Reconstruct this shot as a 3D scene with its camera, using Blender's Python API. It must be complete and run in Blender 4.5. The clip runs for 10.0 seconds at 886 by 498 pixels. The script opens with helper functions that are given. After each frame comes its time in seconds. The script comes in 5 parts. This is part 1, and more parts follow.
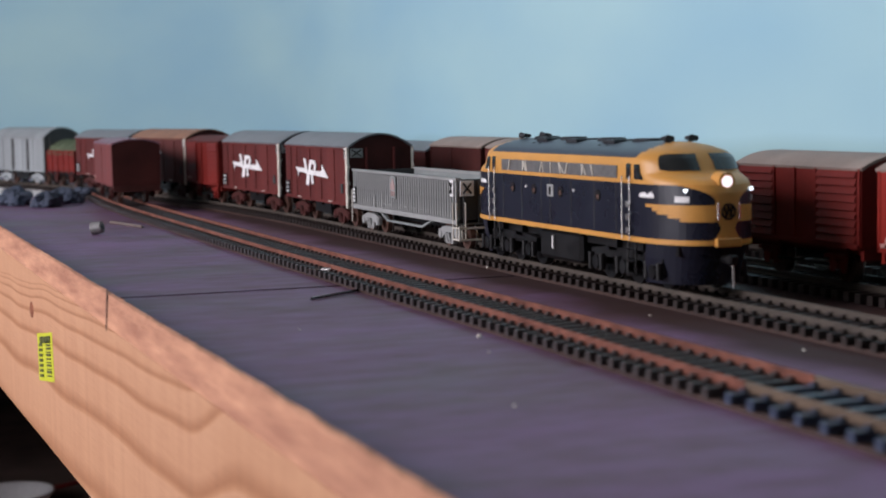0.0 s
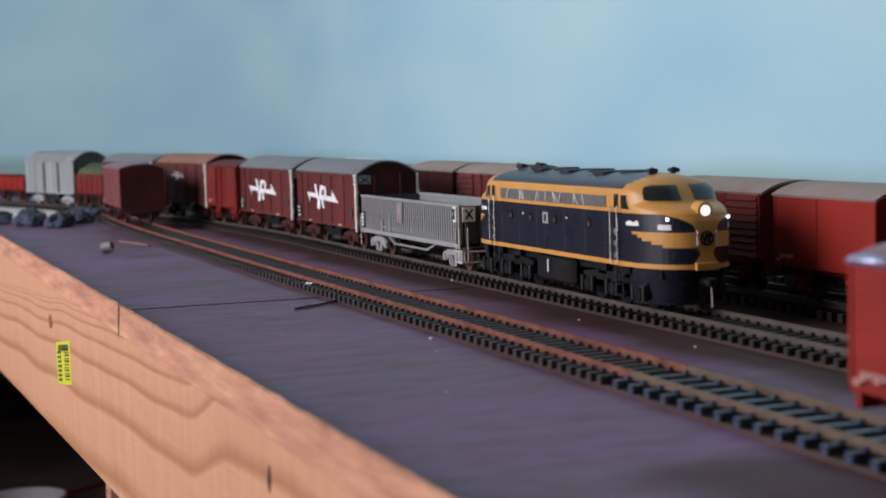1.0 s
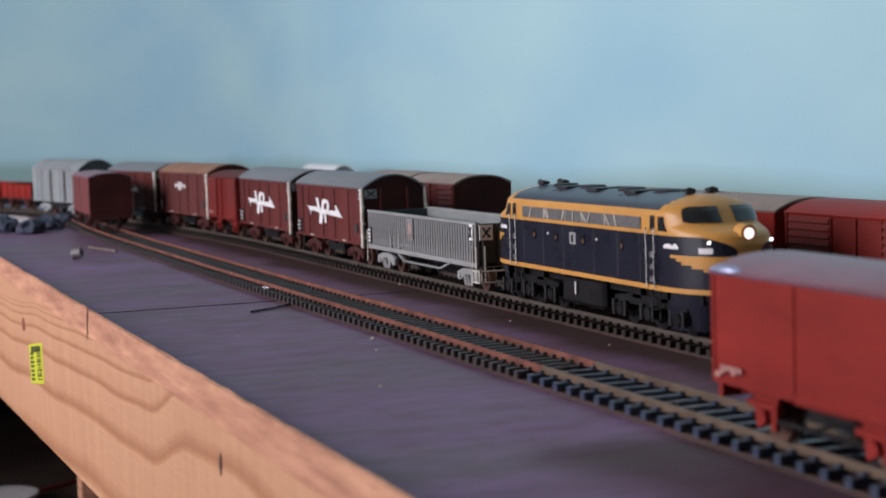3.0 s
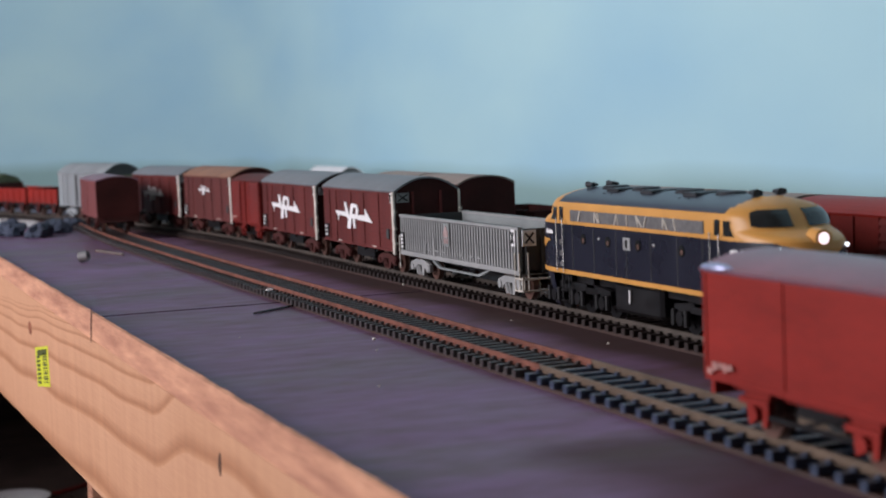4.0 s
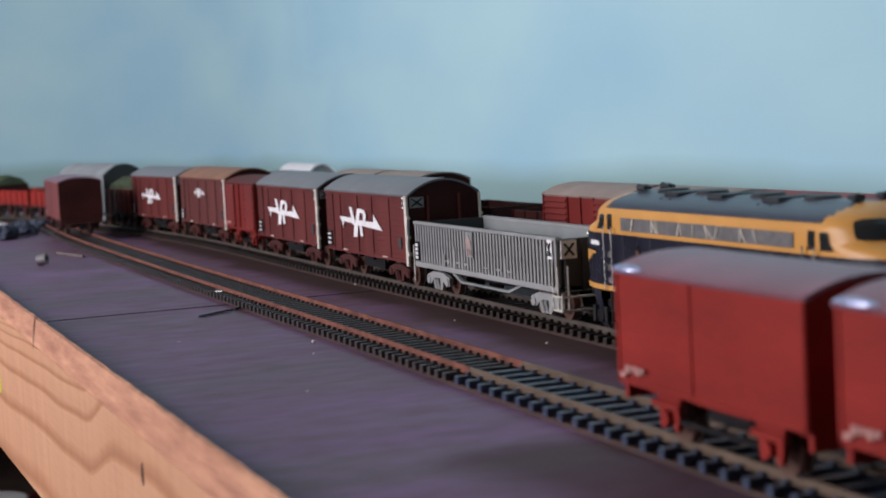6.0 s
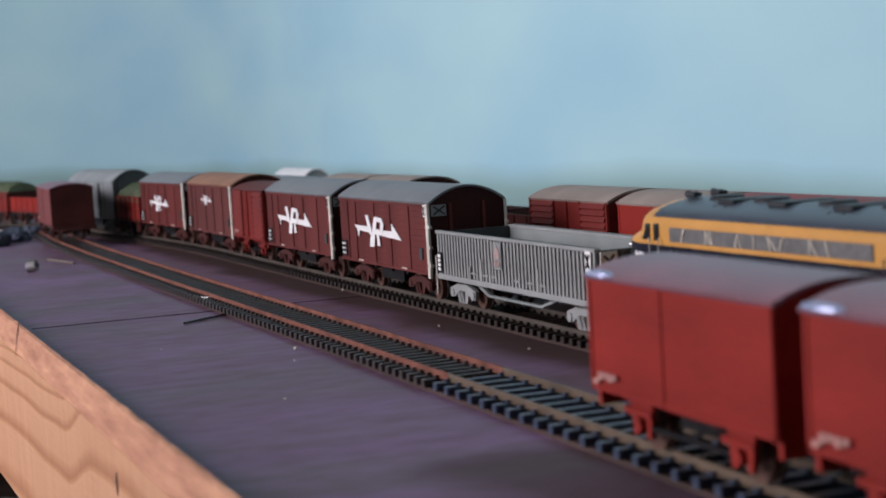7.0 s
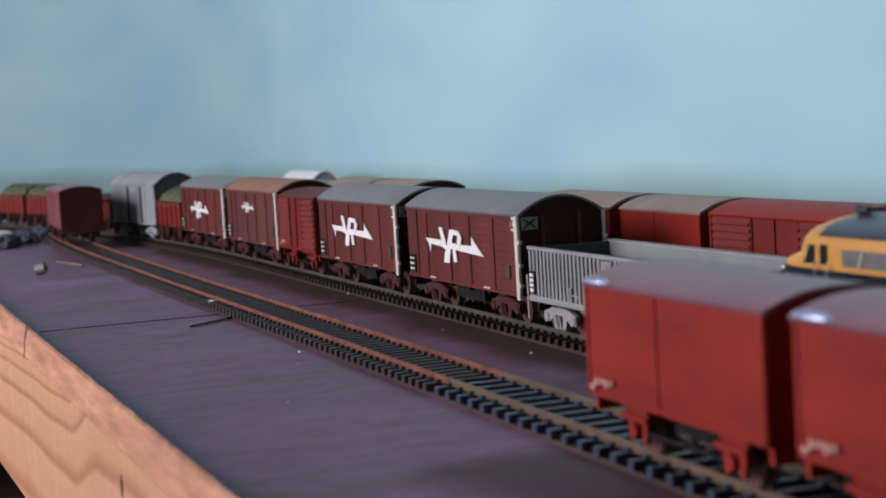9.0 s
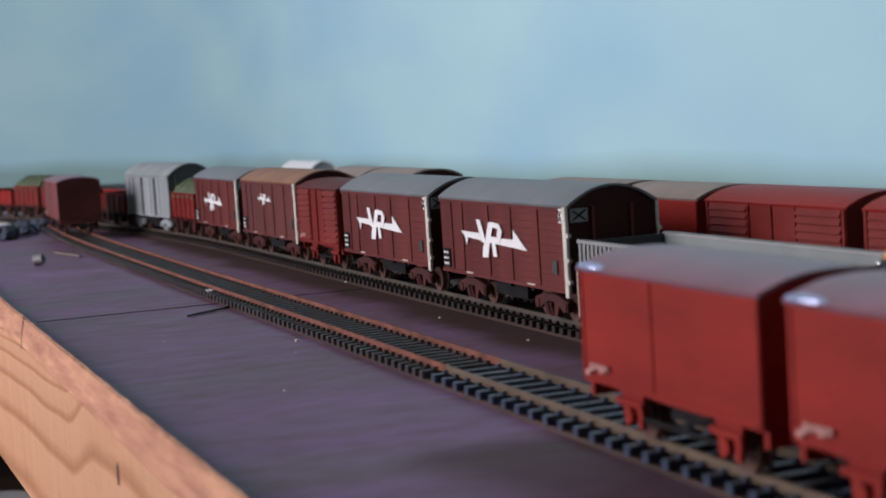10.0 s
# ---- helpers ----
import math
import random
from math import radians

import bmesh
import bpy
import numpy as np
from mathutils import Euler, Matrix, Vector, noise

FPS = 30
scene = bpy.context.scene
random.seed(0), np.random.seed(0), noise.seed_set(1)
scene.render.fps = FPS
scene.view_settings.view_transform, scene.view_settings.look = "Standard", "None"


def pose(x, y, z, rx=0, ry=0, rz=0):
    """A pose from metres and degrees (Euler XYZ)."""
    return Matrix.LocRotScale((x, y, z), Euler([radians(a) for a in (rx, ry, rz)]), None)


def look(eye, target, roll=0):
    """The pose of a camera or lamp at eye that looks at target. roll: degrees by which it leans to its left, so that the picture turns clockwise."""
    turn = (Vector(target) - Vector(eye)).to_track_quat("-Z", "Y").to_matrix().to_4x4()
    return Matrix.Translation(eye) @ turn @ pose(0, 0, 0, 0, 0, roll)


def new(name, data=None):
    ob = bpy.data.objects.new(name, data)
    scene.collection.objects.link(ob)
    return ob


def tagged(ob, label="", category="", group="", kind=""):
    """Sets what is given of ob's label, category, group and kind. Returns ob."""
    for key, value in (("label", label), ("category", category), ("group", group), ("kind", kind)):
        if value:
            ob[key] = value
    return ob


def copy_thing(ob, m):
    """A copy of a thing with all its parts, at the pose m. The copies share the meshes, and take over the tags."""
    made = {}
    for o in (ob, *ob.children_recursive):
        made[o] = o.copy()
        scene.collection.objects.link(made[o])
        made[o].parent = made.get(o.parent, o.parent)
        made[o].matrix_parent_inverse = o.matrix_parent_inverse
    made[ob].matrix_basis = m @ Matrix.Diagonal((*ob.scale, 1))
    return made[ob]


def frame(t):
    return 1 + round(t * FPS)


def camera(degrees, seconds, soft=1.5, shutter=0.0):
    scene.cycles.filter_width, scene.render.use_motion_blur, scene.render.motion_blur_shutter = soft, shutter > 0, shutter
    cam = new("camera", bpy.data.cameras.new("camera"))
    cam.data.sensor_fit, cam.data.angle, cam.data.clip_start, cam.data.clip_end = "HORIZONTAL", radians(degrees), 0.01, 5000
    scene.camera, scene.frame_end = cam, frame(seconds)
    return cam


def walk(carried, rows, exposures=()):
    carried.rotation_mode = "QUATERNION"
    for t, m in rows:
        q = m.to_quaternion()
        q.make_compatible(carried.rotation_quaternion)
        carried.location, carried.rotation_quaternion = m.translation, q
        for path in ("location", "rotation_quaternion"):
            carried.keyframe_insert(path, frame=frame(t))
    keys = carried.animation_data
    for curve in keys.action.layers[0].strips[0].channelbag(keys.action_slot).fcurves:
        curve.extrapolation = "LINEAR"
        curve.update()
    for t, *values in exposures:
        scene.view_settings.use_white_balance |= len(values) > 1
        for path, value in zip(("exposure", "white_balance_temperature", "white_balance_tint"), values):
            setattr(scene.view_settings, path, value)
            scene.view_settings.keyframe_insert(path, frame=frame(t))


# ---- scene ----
cam = camera(30.25, 10.0, soft=1.9)
cam.data.dof.use_dof = True
cam.data.dof.focus_distance = 0.66
cam.data.dof.aperture_fstop = 26.0
PATH = [
    (0, (0.2872, -0.1800, 0.0616), (-0.6461, 0.1690, -0.0234), -1.00),
    (0.5, (0.3355, -0.1875, 0.0661), (-0.6003, 0.1546, -0.0193), -1.60),
    (1, (0.3721, -0.1951, 0.0703), (-0.5629, 0.1509, -0.0080), -1.57),
    (1.5, (0.4101, -0.2042, 0.0756), (-0.5212, 0.1504, -0.0071), -1.71),
    (2, (0.4261, -0.2052, 0.0782), (-0.5021, 0.1575, -0.0043), -1.79),
    (2.5, (0.4234, -0.2039, 0.0773), (-0.5049, 0.1596, -0.0019), -1.66),
    (4, (0.4279, -0.1989, 0.0767), (-0.5038, 0.1557, -0.0015), -2.27),
    (4.5, (0.4297, -0.1961, 0.0779), (-0.5020, 0.1585, 0.0001), -2.54),
    (5, (0.4309, -0.1912, 0.0792), (-0.4991, 0.1682, 0.0016), -2.91),
    (5.5, (0.4300, -0.1853, 0.0783), (-0.4993, 0.1745, -0.0043), -2.92),
    (7, (0.4273, -0.1709, 0.0777), (-0.5033, 0.1861, -0.0028), -3.42),
    (7.5, (0.4297, -0.1703, 0.0781), (-0.5009, 0.1856, -0.0070), -3.44),
    (8, (0.4319, -0.1701, 0.0785), (-0.5008, 0.1802, -0.0080), -3.49),
    (8.5, (0.4318, -0.1697, 0.0791), (-0.5022, 0.1778, -0.0035), -3.38),
    (9, (0.4327, -0.1702, 0.0792), (-0.5003, 0.1809, -0.0002), -3.35),
    (9.5, (0.4333, -0.1702, 0.0792), (-0.4992, 0.1821, -0.0007), -3.40),
    (10, (0.4324, -0.1688, 0.0781), (-0.5002, 0.1816, -0.0071), -3.65),
]
walk(cam, [(t, look(e, a, r)) for t, e, a, r in PATH])

# ---- light: daylight from a wide window behind the camera's left shoulder, dim sky outside ----
world = bpy.data.worlds.new("sky")
scene.world = world
world.use_nodes = True
sky = world.node_tree.nodes.new("ShaderNodeTexSky")
sky.sky_type, sky.sun_disc = "NISHITA", False
sky.sun_elevation, sky.sun_rotation = radians(40), radians(200)
world.node_tree.links.new(sky.outputs[0], world.node_tree.nodes["Background"].inputs[0])
world.node_tree.nodes["Background"].inputs[1].default_value = 0.1


def window_light(name, where, target, w, h, watts, colour):
    lamp = bpy.data.lights.new(name, "AREA")
    lamp.shape, lamp.size, lamp.size_y, lamp.energy, lamp.color = "RECTANGLE", w, h, watts, colour
    ob = new(name, lamp)
    ob.matrix_world = look(where, target)
    return ob


window_light("window_daylight", (-0.55, -1.52, 0.58), (-0.55, 0.0, 0.30), 1.2, 0.85, 33, (1.0, 0.935, 1.02))
scene.view_settings.exposure = 0.0

# ---- materials ----


def mat(name, colour, rough=0.6, metal=0.0, vary=0.15, scale=60.0, bump=0.0, fine=900.0, spec=0.5, second=None, mix=0.5, coords="Object", stretch=None):
    m = bpy.data.materials.new(name)
    m.use_nodes = True
    nt = m.node_tree
    N, L = nt.nodes, nt.links
    b = N["Principled BSDF"]
    b.inputs["Metallic"].default_value = metal
    b.inputs["Specular IOR Level"].default_value = spec
    tc = N.new("ShaderNodeTexCoord")
    src = tc.outputs[coords]
    if stretch:
        mp = N.new("ShaderNodeMapping")
        mp.inputs["Scale"].default_value = stretch
        L.new(src, mp.inputs[0])
        src = mp.outputs[0]
    n1 = N.new("ShaderNodeTexNoise")
    n1.inputs["Scale"].default_value, n1.inputs["Detail"].default_value = scale, 5
    L.new(src, n1.inputs["Vector"])
    n2 = N.new("ShaderNodeTexNoise")
    n2.inputs["Scale"].default_value, n2.inputs["Detail"].default_value = fine, 3
    L.new(src, n2.inputs["Vector"])
    ramp = N.new("ShaderNodeValToRGB")
    c = colour
    lo = tuple(max(0, v * (1 - vary)) for v in c) + (1,)
    hi = tuple(min(1, v * (1 + vary)) for v in (second or c)) + (1,)
    ramp.color_ramp.elements[0].position, ramp.color_ramp.elements[1].position = 0.32, 0.68
    ramp.color_ramp.elements[0].color, ramp.color_ramp.elements[1].color = lo, hi
    L.new(n1.outputs["Fac"], ramp.inputs[0])
    mx = N.new("ShaderNodeMix")
    mx.data_type, mx.blend_type = "RGBA", "OVERLAY"
    mx.inputs["Factor"].default_value = vary
    L.new(ramp.outputs[0], mx.inputs["A"])
    L.new(n2.outputs["Fac"], mx.inputs["B"])
    L.new(mx.outputs["Result"], b.inputs["Base Color"])
    rr = N.new("ShaderNodeMapRange")
    rr.inputs["To Min"].default_value, rr.inputs["To Max"].default_value = rough - 0.08, min(1, rough + 0.1)
    L.new(n1.outputs["Fac"], rr.inputs[0])
    L.new(rr.outputs[0], b.inputs["Roughness"])
    if bump:
        bp = N.new("ShaderNodeBump")
        bp.inputs["Strength"].default_value, bp.inputs["Distance"].default_value = bump, 0.0006
        L.new(n2.outputs["Fac"], bp.inputs["Height"])
        L.new(bp.outputs[0], b.inputs["Normal"])
    return m


def wood_mat(name):
    m = bpy.data.materials.new(name)
    m.use_nodes = True
    N, L = m.node_tree.nodes, m.node_tree.links
    b = N["Principled BSDF"]
    tc = N.new("ShaderNodeTexCoord")
    mp = N.new("ShaderNodeMapping")
    mp.inputs["Scale"].default_value = (4.5, 3.0, 9.0)
    L.new(tc.outputs["Object"], mp.inputs[0])
    big = N.new("ShaderNodeTexNoise")
    big.inputs["Scale"].default_value, big.inputs["Detail"].default_value, big.inputs["Roughness"].default_value = 2.0, 1.0, 0.35
    L.new(mp.outputs[0], big.inputs["Vector"])
    sx = N.new("ShaderNodeSeparateXYZ")
    L.new(tc.outputs["Object"], sx.inputs[0])
    def calc(op, *vals):
        k = N.new("ShaderNodeMath")
        k.operation = op
        for n, v in enumerate(vals):
            if isinstance(v, (int, float)):
                k.inputs[n].default_value = v
            else:
                L.new(v, k.inputs[n])
        return k.outputs[0]

    def rise(lo, hi):
        r = N.new("ShaderNodeMapRange")
        r.interpolation_type = "SMOOTHSTEP"
        r.inputs["From Min"].default_value, r.inputs["From Max"].default_value = lo, hi
        L.new(sx.outputs["X"], r.inputs[0])
        return r.outputs[0]
    # growth rings: wider apart towards the lower edge, swinging up round a buried knot
    depth = calc("SUBTRACT", calc("MULTIPLY", sx.outputs["X"], 0.05), sx.outputs["Z"])
    swing = calc("MULTIPLY", rise(-0.104, -0.044), calc("MULTIPLY_ADD", rise(0.0, 0.12), -0.008, 0.011))
    depth = calc("ADD", calc("ADD", depth, swing), calc("MULTIPLY_ADD", big.outputs["Fac"], 0.010, -0.0042))
    rings = calc("MULTIPLY", calc("LOGARITHM", calc("MAXIMUM", calc("MULTIPLY_ADD", depth, 83.0, 1.0), 0.2), 2.71828), 2.0)
    fr = N.new("ShaderNodeMath")
    fr.operation = "FRACT"
    L.new(calc("ADD", rings, 2.45), fr.inputs[0])
    ramp = N.new("ShaderNodeValToRGB")
    e = ramp.color_ramp.elements
    e[0].position, e[0].color = 0.0, (0.61, 0.325, 0.185, 1)
    e[1].position, e[1].color = 1.0, (0.56, 0.28, 0.145, 1)
    k = ramp.color_ramp.elements.new(0.66)
    k.color = (0.58, 0.30, 0.165, 1)
    k = ramp.color_ramp.elements.new(0.90)
    k.color = (0.41, 0.180, 0.085, 1)
    L.new(fr.outputs[0], ramp.inputs[0])
    mp2 = N.new("ShaderNodeMapping")
    mp2.inputs["Scale"].default_value = (6, 60, 160)
    L.new(tc.outputs["Object"], mp2.inputs[0])
    fib = N.new("ShaderNodeTexNoise")
    fib.inputs["Scale"].default_value, fib.inputs["Detail"].default_value = 8, 4
    L.new(mp2.outputs[0], fib.inputs["Vector"])
    mx = N.new("ShaderNodeMix")
    mx.data_type, mx.blend_type = "RGBA", "OVERLAY"
    mx.inputs["Factor"].default_value = 0.30
    L.new(ramp.outputs[0], mx.inputs["A"])
    mp3 = N.new("ShaderNodeMapping")
    mp3.inputs["Scale"].default_value = (70, 1, 7)
    L.new(tc.outputs["Object"], mp3.inputs[0])
    saw = N.new("ShaderNodeTexNoise")
    saw.inputs["Scale"].default_value, saw.inputs["Detail"].default_value = 2.0, 4
    L.new(mp3.outputs[0], saw.inputs["Vector"])
    L.new(calc("ADD", calc("MULTIPLY", fib.outputs["Fac"], 0.45), calc("MULTIPLY", saw.outputs["Fac"], 0.55)), mx.inputs["B"])
    L.new(mx.outputs["Result"], b.inputs["Base Color"])
    b.inputs["Roughness"].default_value = 0.6
    bp = N.new("ShaderNodeBump")
    bp.inputs["Strength"].default_value, bp.inputs["Distance"].default_value = 0.25, 0.0005
    L.new(fib.outputs["Fac"], bp.inputs["Height"])
    L.new(bp.outputs[0], b.inputs["Normal"])
    return m


def backdrop_mat(name):
    """Painted sky: blue wash with soft cloud patches and a grey-green hill line along the foot."""
    m = bpy.data.materials.new(name)
    m.use_nodes = True
    N, L = m.node_tree.nodes, m.node_tree.links
    b = N["Principled BSDF"]
    b.inputs["Roughness"].default_value = 0.85
    b.inputs["Specular IOR Level"].default_value = 0.2
    tc = N.new("ShaderNodeTexCoord")
    mp = N.new("ShaderNodeMapping")
    mp.inputs["Scale"].default_value = (1.0, 1.0, 2.2)
    L.new(tc.outputs["Object"], mp.inputs[0])
    cl = N.new("ShaderNodeTexNoise")
    cl.inputs["Scale"].default_value, cl.inputs["Detail"].default_value, cl.inputs["Roughness"].default_value = 3.5, 3, 0.45
    L.new(mp.outputs[0], cl.inputs["Vector"])
    ramp = N.new("ShaderNodeValToRGB")
    e = ramp.color_ramp.elements
    e[0].position, e[0].color = 0.3, (0.338, 0.570, 0.678, 1)
    e[1].position, e[1].color = 0.75, (0.445, 0.675, 0.70, 1)
    L.new(cl.outputs["Fac"], ramp.inputs[0])
    sep = N.new("ShaderNodeSeparateXYZ")
    L.new(tc.outputs["Object"], sep.inputs[0])
    hn = N.new("ShaderNodeTexNoise")
    hn.inputs["Scale"].default_value = 5.0
    L.new(tc.outputs["Object"], hn.inputs["Vector"])
    add = N.new("ShaderNodeMath")
    add.operation = "MULTIPLY_ADD"
    add.inputs[1].default_value = -0.022
    L.new(hn.outputs["Fac"], add.inputs[0])
    L.new(sep.outputs["Z"], add.inputs[2])
    hill = N.new("ShaderNodeMapRange")
    hill.inputs["From Min"].default_value, hill.inputs["From Max"].default_value = 0.010, 0.030
    L.new(add.outputs[0], hill.inputs[0])
    mx = N.new("ShaderNodeMix")
    mx.data_type = "RGBA"
    L.new(hill.outputs[0], mx.inputs["Factor"])
    mx.inputs["A"].default_value = (0.27, 0.42, 0.41, 1)
    L.new(ramp.outputs[0], mx.inputs["B"])
    L.new(mx.outputs["Result"], b.inputs["Base Color"])
    return m


def glow(name, colour, strength):
    m = bpy.data.materials.new(name)
    m.use_nodes = True
    b = m.node_tree.nodes["Principled BSDF"]
    b.inputs["Base Color"].default_value = (*colour, 1)
    b.inputs["Emission Color"].default_value = (*colour, 1)
    b.inputs["Emission Strength"].default_value = strength
    return m


def table_mat(name):
    """Brown-mauve gloss paint, brushed, with darker brown stain under the lines."""
    m = bpy.data.materials.new(name)
    m.use_nodes = True
    N, L = m.node_tree.nodes, m.node_tree.links
    b = N["Principled BSDF"]
    tc = N.new("ShaderNodeTexCoord")
    sep = N.new("ShaderNodeSeparateXYZ")
    L.new(tc.outputs["Object"], sep.inputs[0])

    def noise_of(scale, stretch, detail=4):
        mp = N.new("ShaderNodeMapping")
        mp.inputs["Scale"].default_value = stretch
        L.new(tc.outputs["Object"], mp.inputs[0])
        n = N.new("ShaderNodeTexNoise")
        n.inputs["Scale"].default_value, n.inputs["Detail"].default_value = scale, detail
        L.new(mp.outputs[0], n.inputs["Vector"])
        return n.outputs["Fac"]

    def calc(op, a, bb, c=None):
        k = N.new("ShaderNodeMath")
        k.operation = op
        for i, v in enumerate((a, bb, c)):
            if v is None:
                continue
            if isinstance(v, (int, float)):
                k.inputs[i].default_value = v
            else:
                L.new(v, k.inputs[i])
        return k.outputs[0]

    def step(v, lo, hi):
        r = N.new("ShaderNodeMapRange")
        r.interpolation_type = "SMOOTHSTEP"
        r.inputs["From Min"].default_value, r.inputs["From Max"].default_value = lo, hi
        L.new(v, r.inputs[0])
        return r.outputs[0]
    brush = noise_of(9, (2.6, 0.9, 1), 6)
    streak = noise_of(26, (3.0, 0.55, 1), 6)
    fine = noise_of(260, (1, 1, 1))
    ramp = N.new("ShaderNodeValToRGB")
    e = ramp.color_ramp.elements
    e[0].position, e[0].color = 0.40, (0.108, 0.052, 0.068, 1)
    e[1].position, e[1].color = 0.62, (0.202, 0.116, 0.216, 1)
    mottle = noise_of(95, (1.5, 0.8, 1), 5)
    L.new(calc("ADD", calc("MULTIPLY", brush, 0.45), calc("ADD", calc("MULTIPLY", streak, 0.25), calc("MULTIPLY", mottle, 0.30))), ramp.inputs[0])
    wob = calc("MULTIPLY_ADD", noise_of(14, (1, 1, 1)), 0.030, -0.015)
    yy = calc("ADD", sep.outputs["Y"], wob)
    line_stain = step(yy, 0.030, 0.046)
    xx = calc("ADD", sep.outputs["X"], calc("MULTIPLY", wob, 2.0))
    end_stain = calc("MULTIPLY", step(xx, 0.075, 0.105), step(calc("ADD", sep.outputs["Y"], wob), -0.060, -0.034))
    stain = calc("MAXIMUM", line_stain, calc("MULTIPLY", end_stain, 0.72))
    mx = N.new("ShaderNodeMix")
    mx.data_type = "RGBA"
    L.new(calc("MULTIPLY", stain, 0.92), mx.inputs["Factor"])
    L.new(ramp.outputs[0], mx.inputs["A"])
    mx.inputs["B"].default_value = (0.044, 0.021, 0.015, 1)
    L.new(mx.outputs["Result"], b.inputs["Base Color"])
    L.new(calc("MULTIPLY_ADD", brush, 0.42, calc("MULTIPLY_ADD", stain, 0.22, 0.27)), b.inputs["Roughness"])
    b.inputs["Specular IOR Level"].default_value = 0.28
    bp = N.new("ShaderNodeBump")
    bp.inputs["Strength"].default_value, bp.inputs["Distance"].default_value = 0.22, 0.0008
    L.new(calc("ADD", calc("MULTIPLY", streak, 0.4), calc("MULTIPLY", fine, 0.25)), bp.inputs["Height"])
    L.new(bp.outputs[0], b.inputs["Normal"])
    return m

# The bluish metal on the near van roof is only for an added highlight bead.

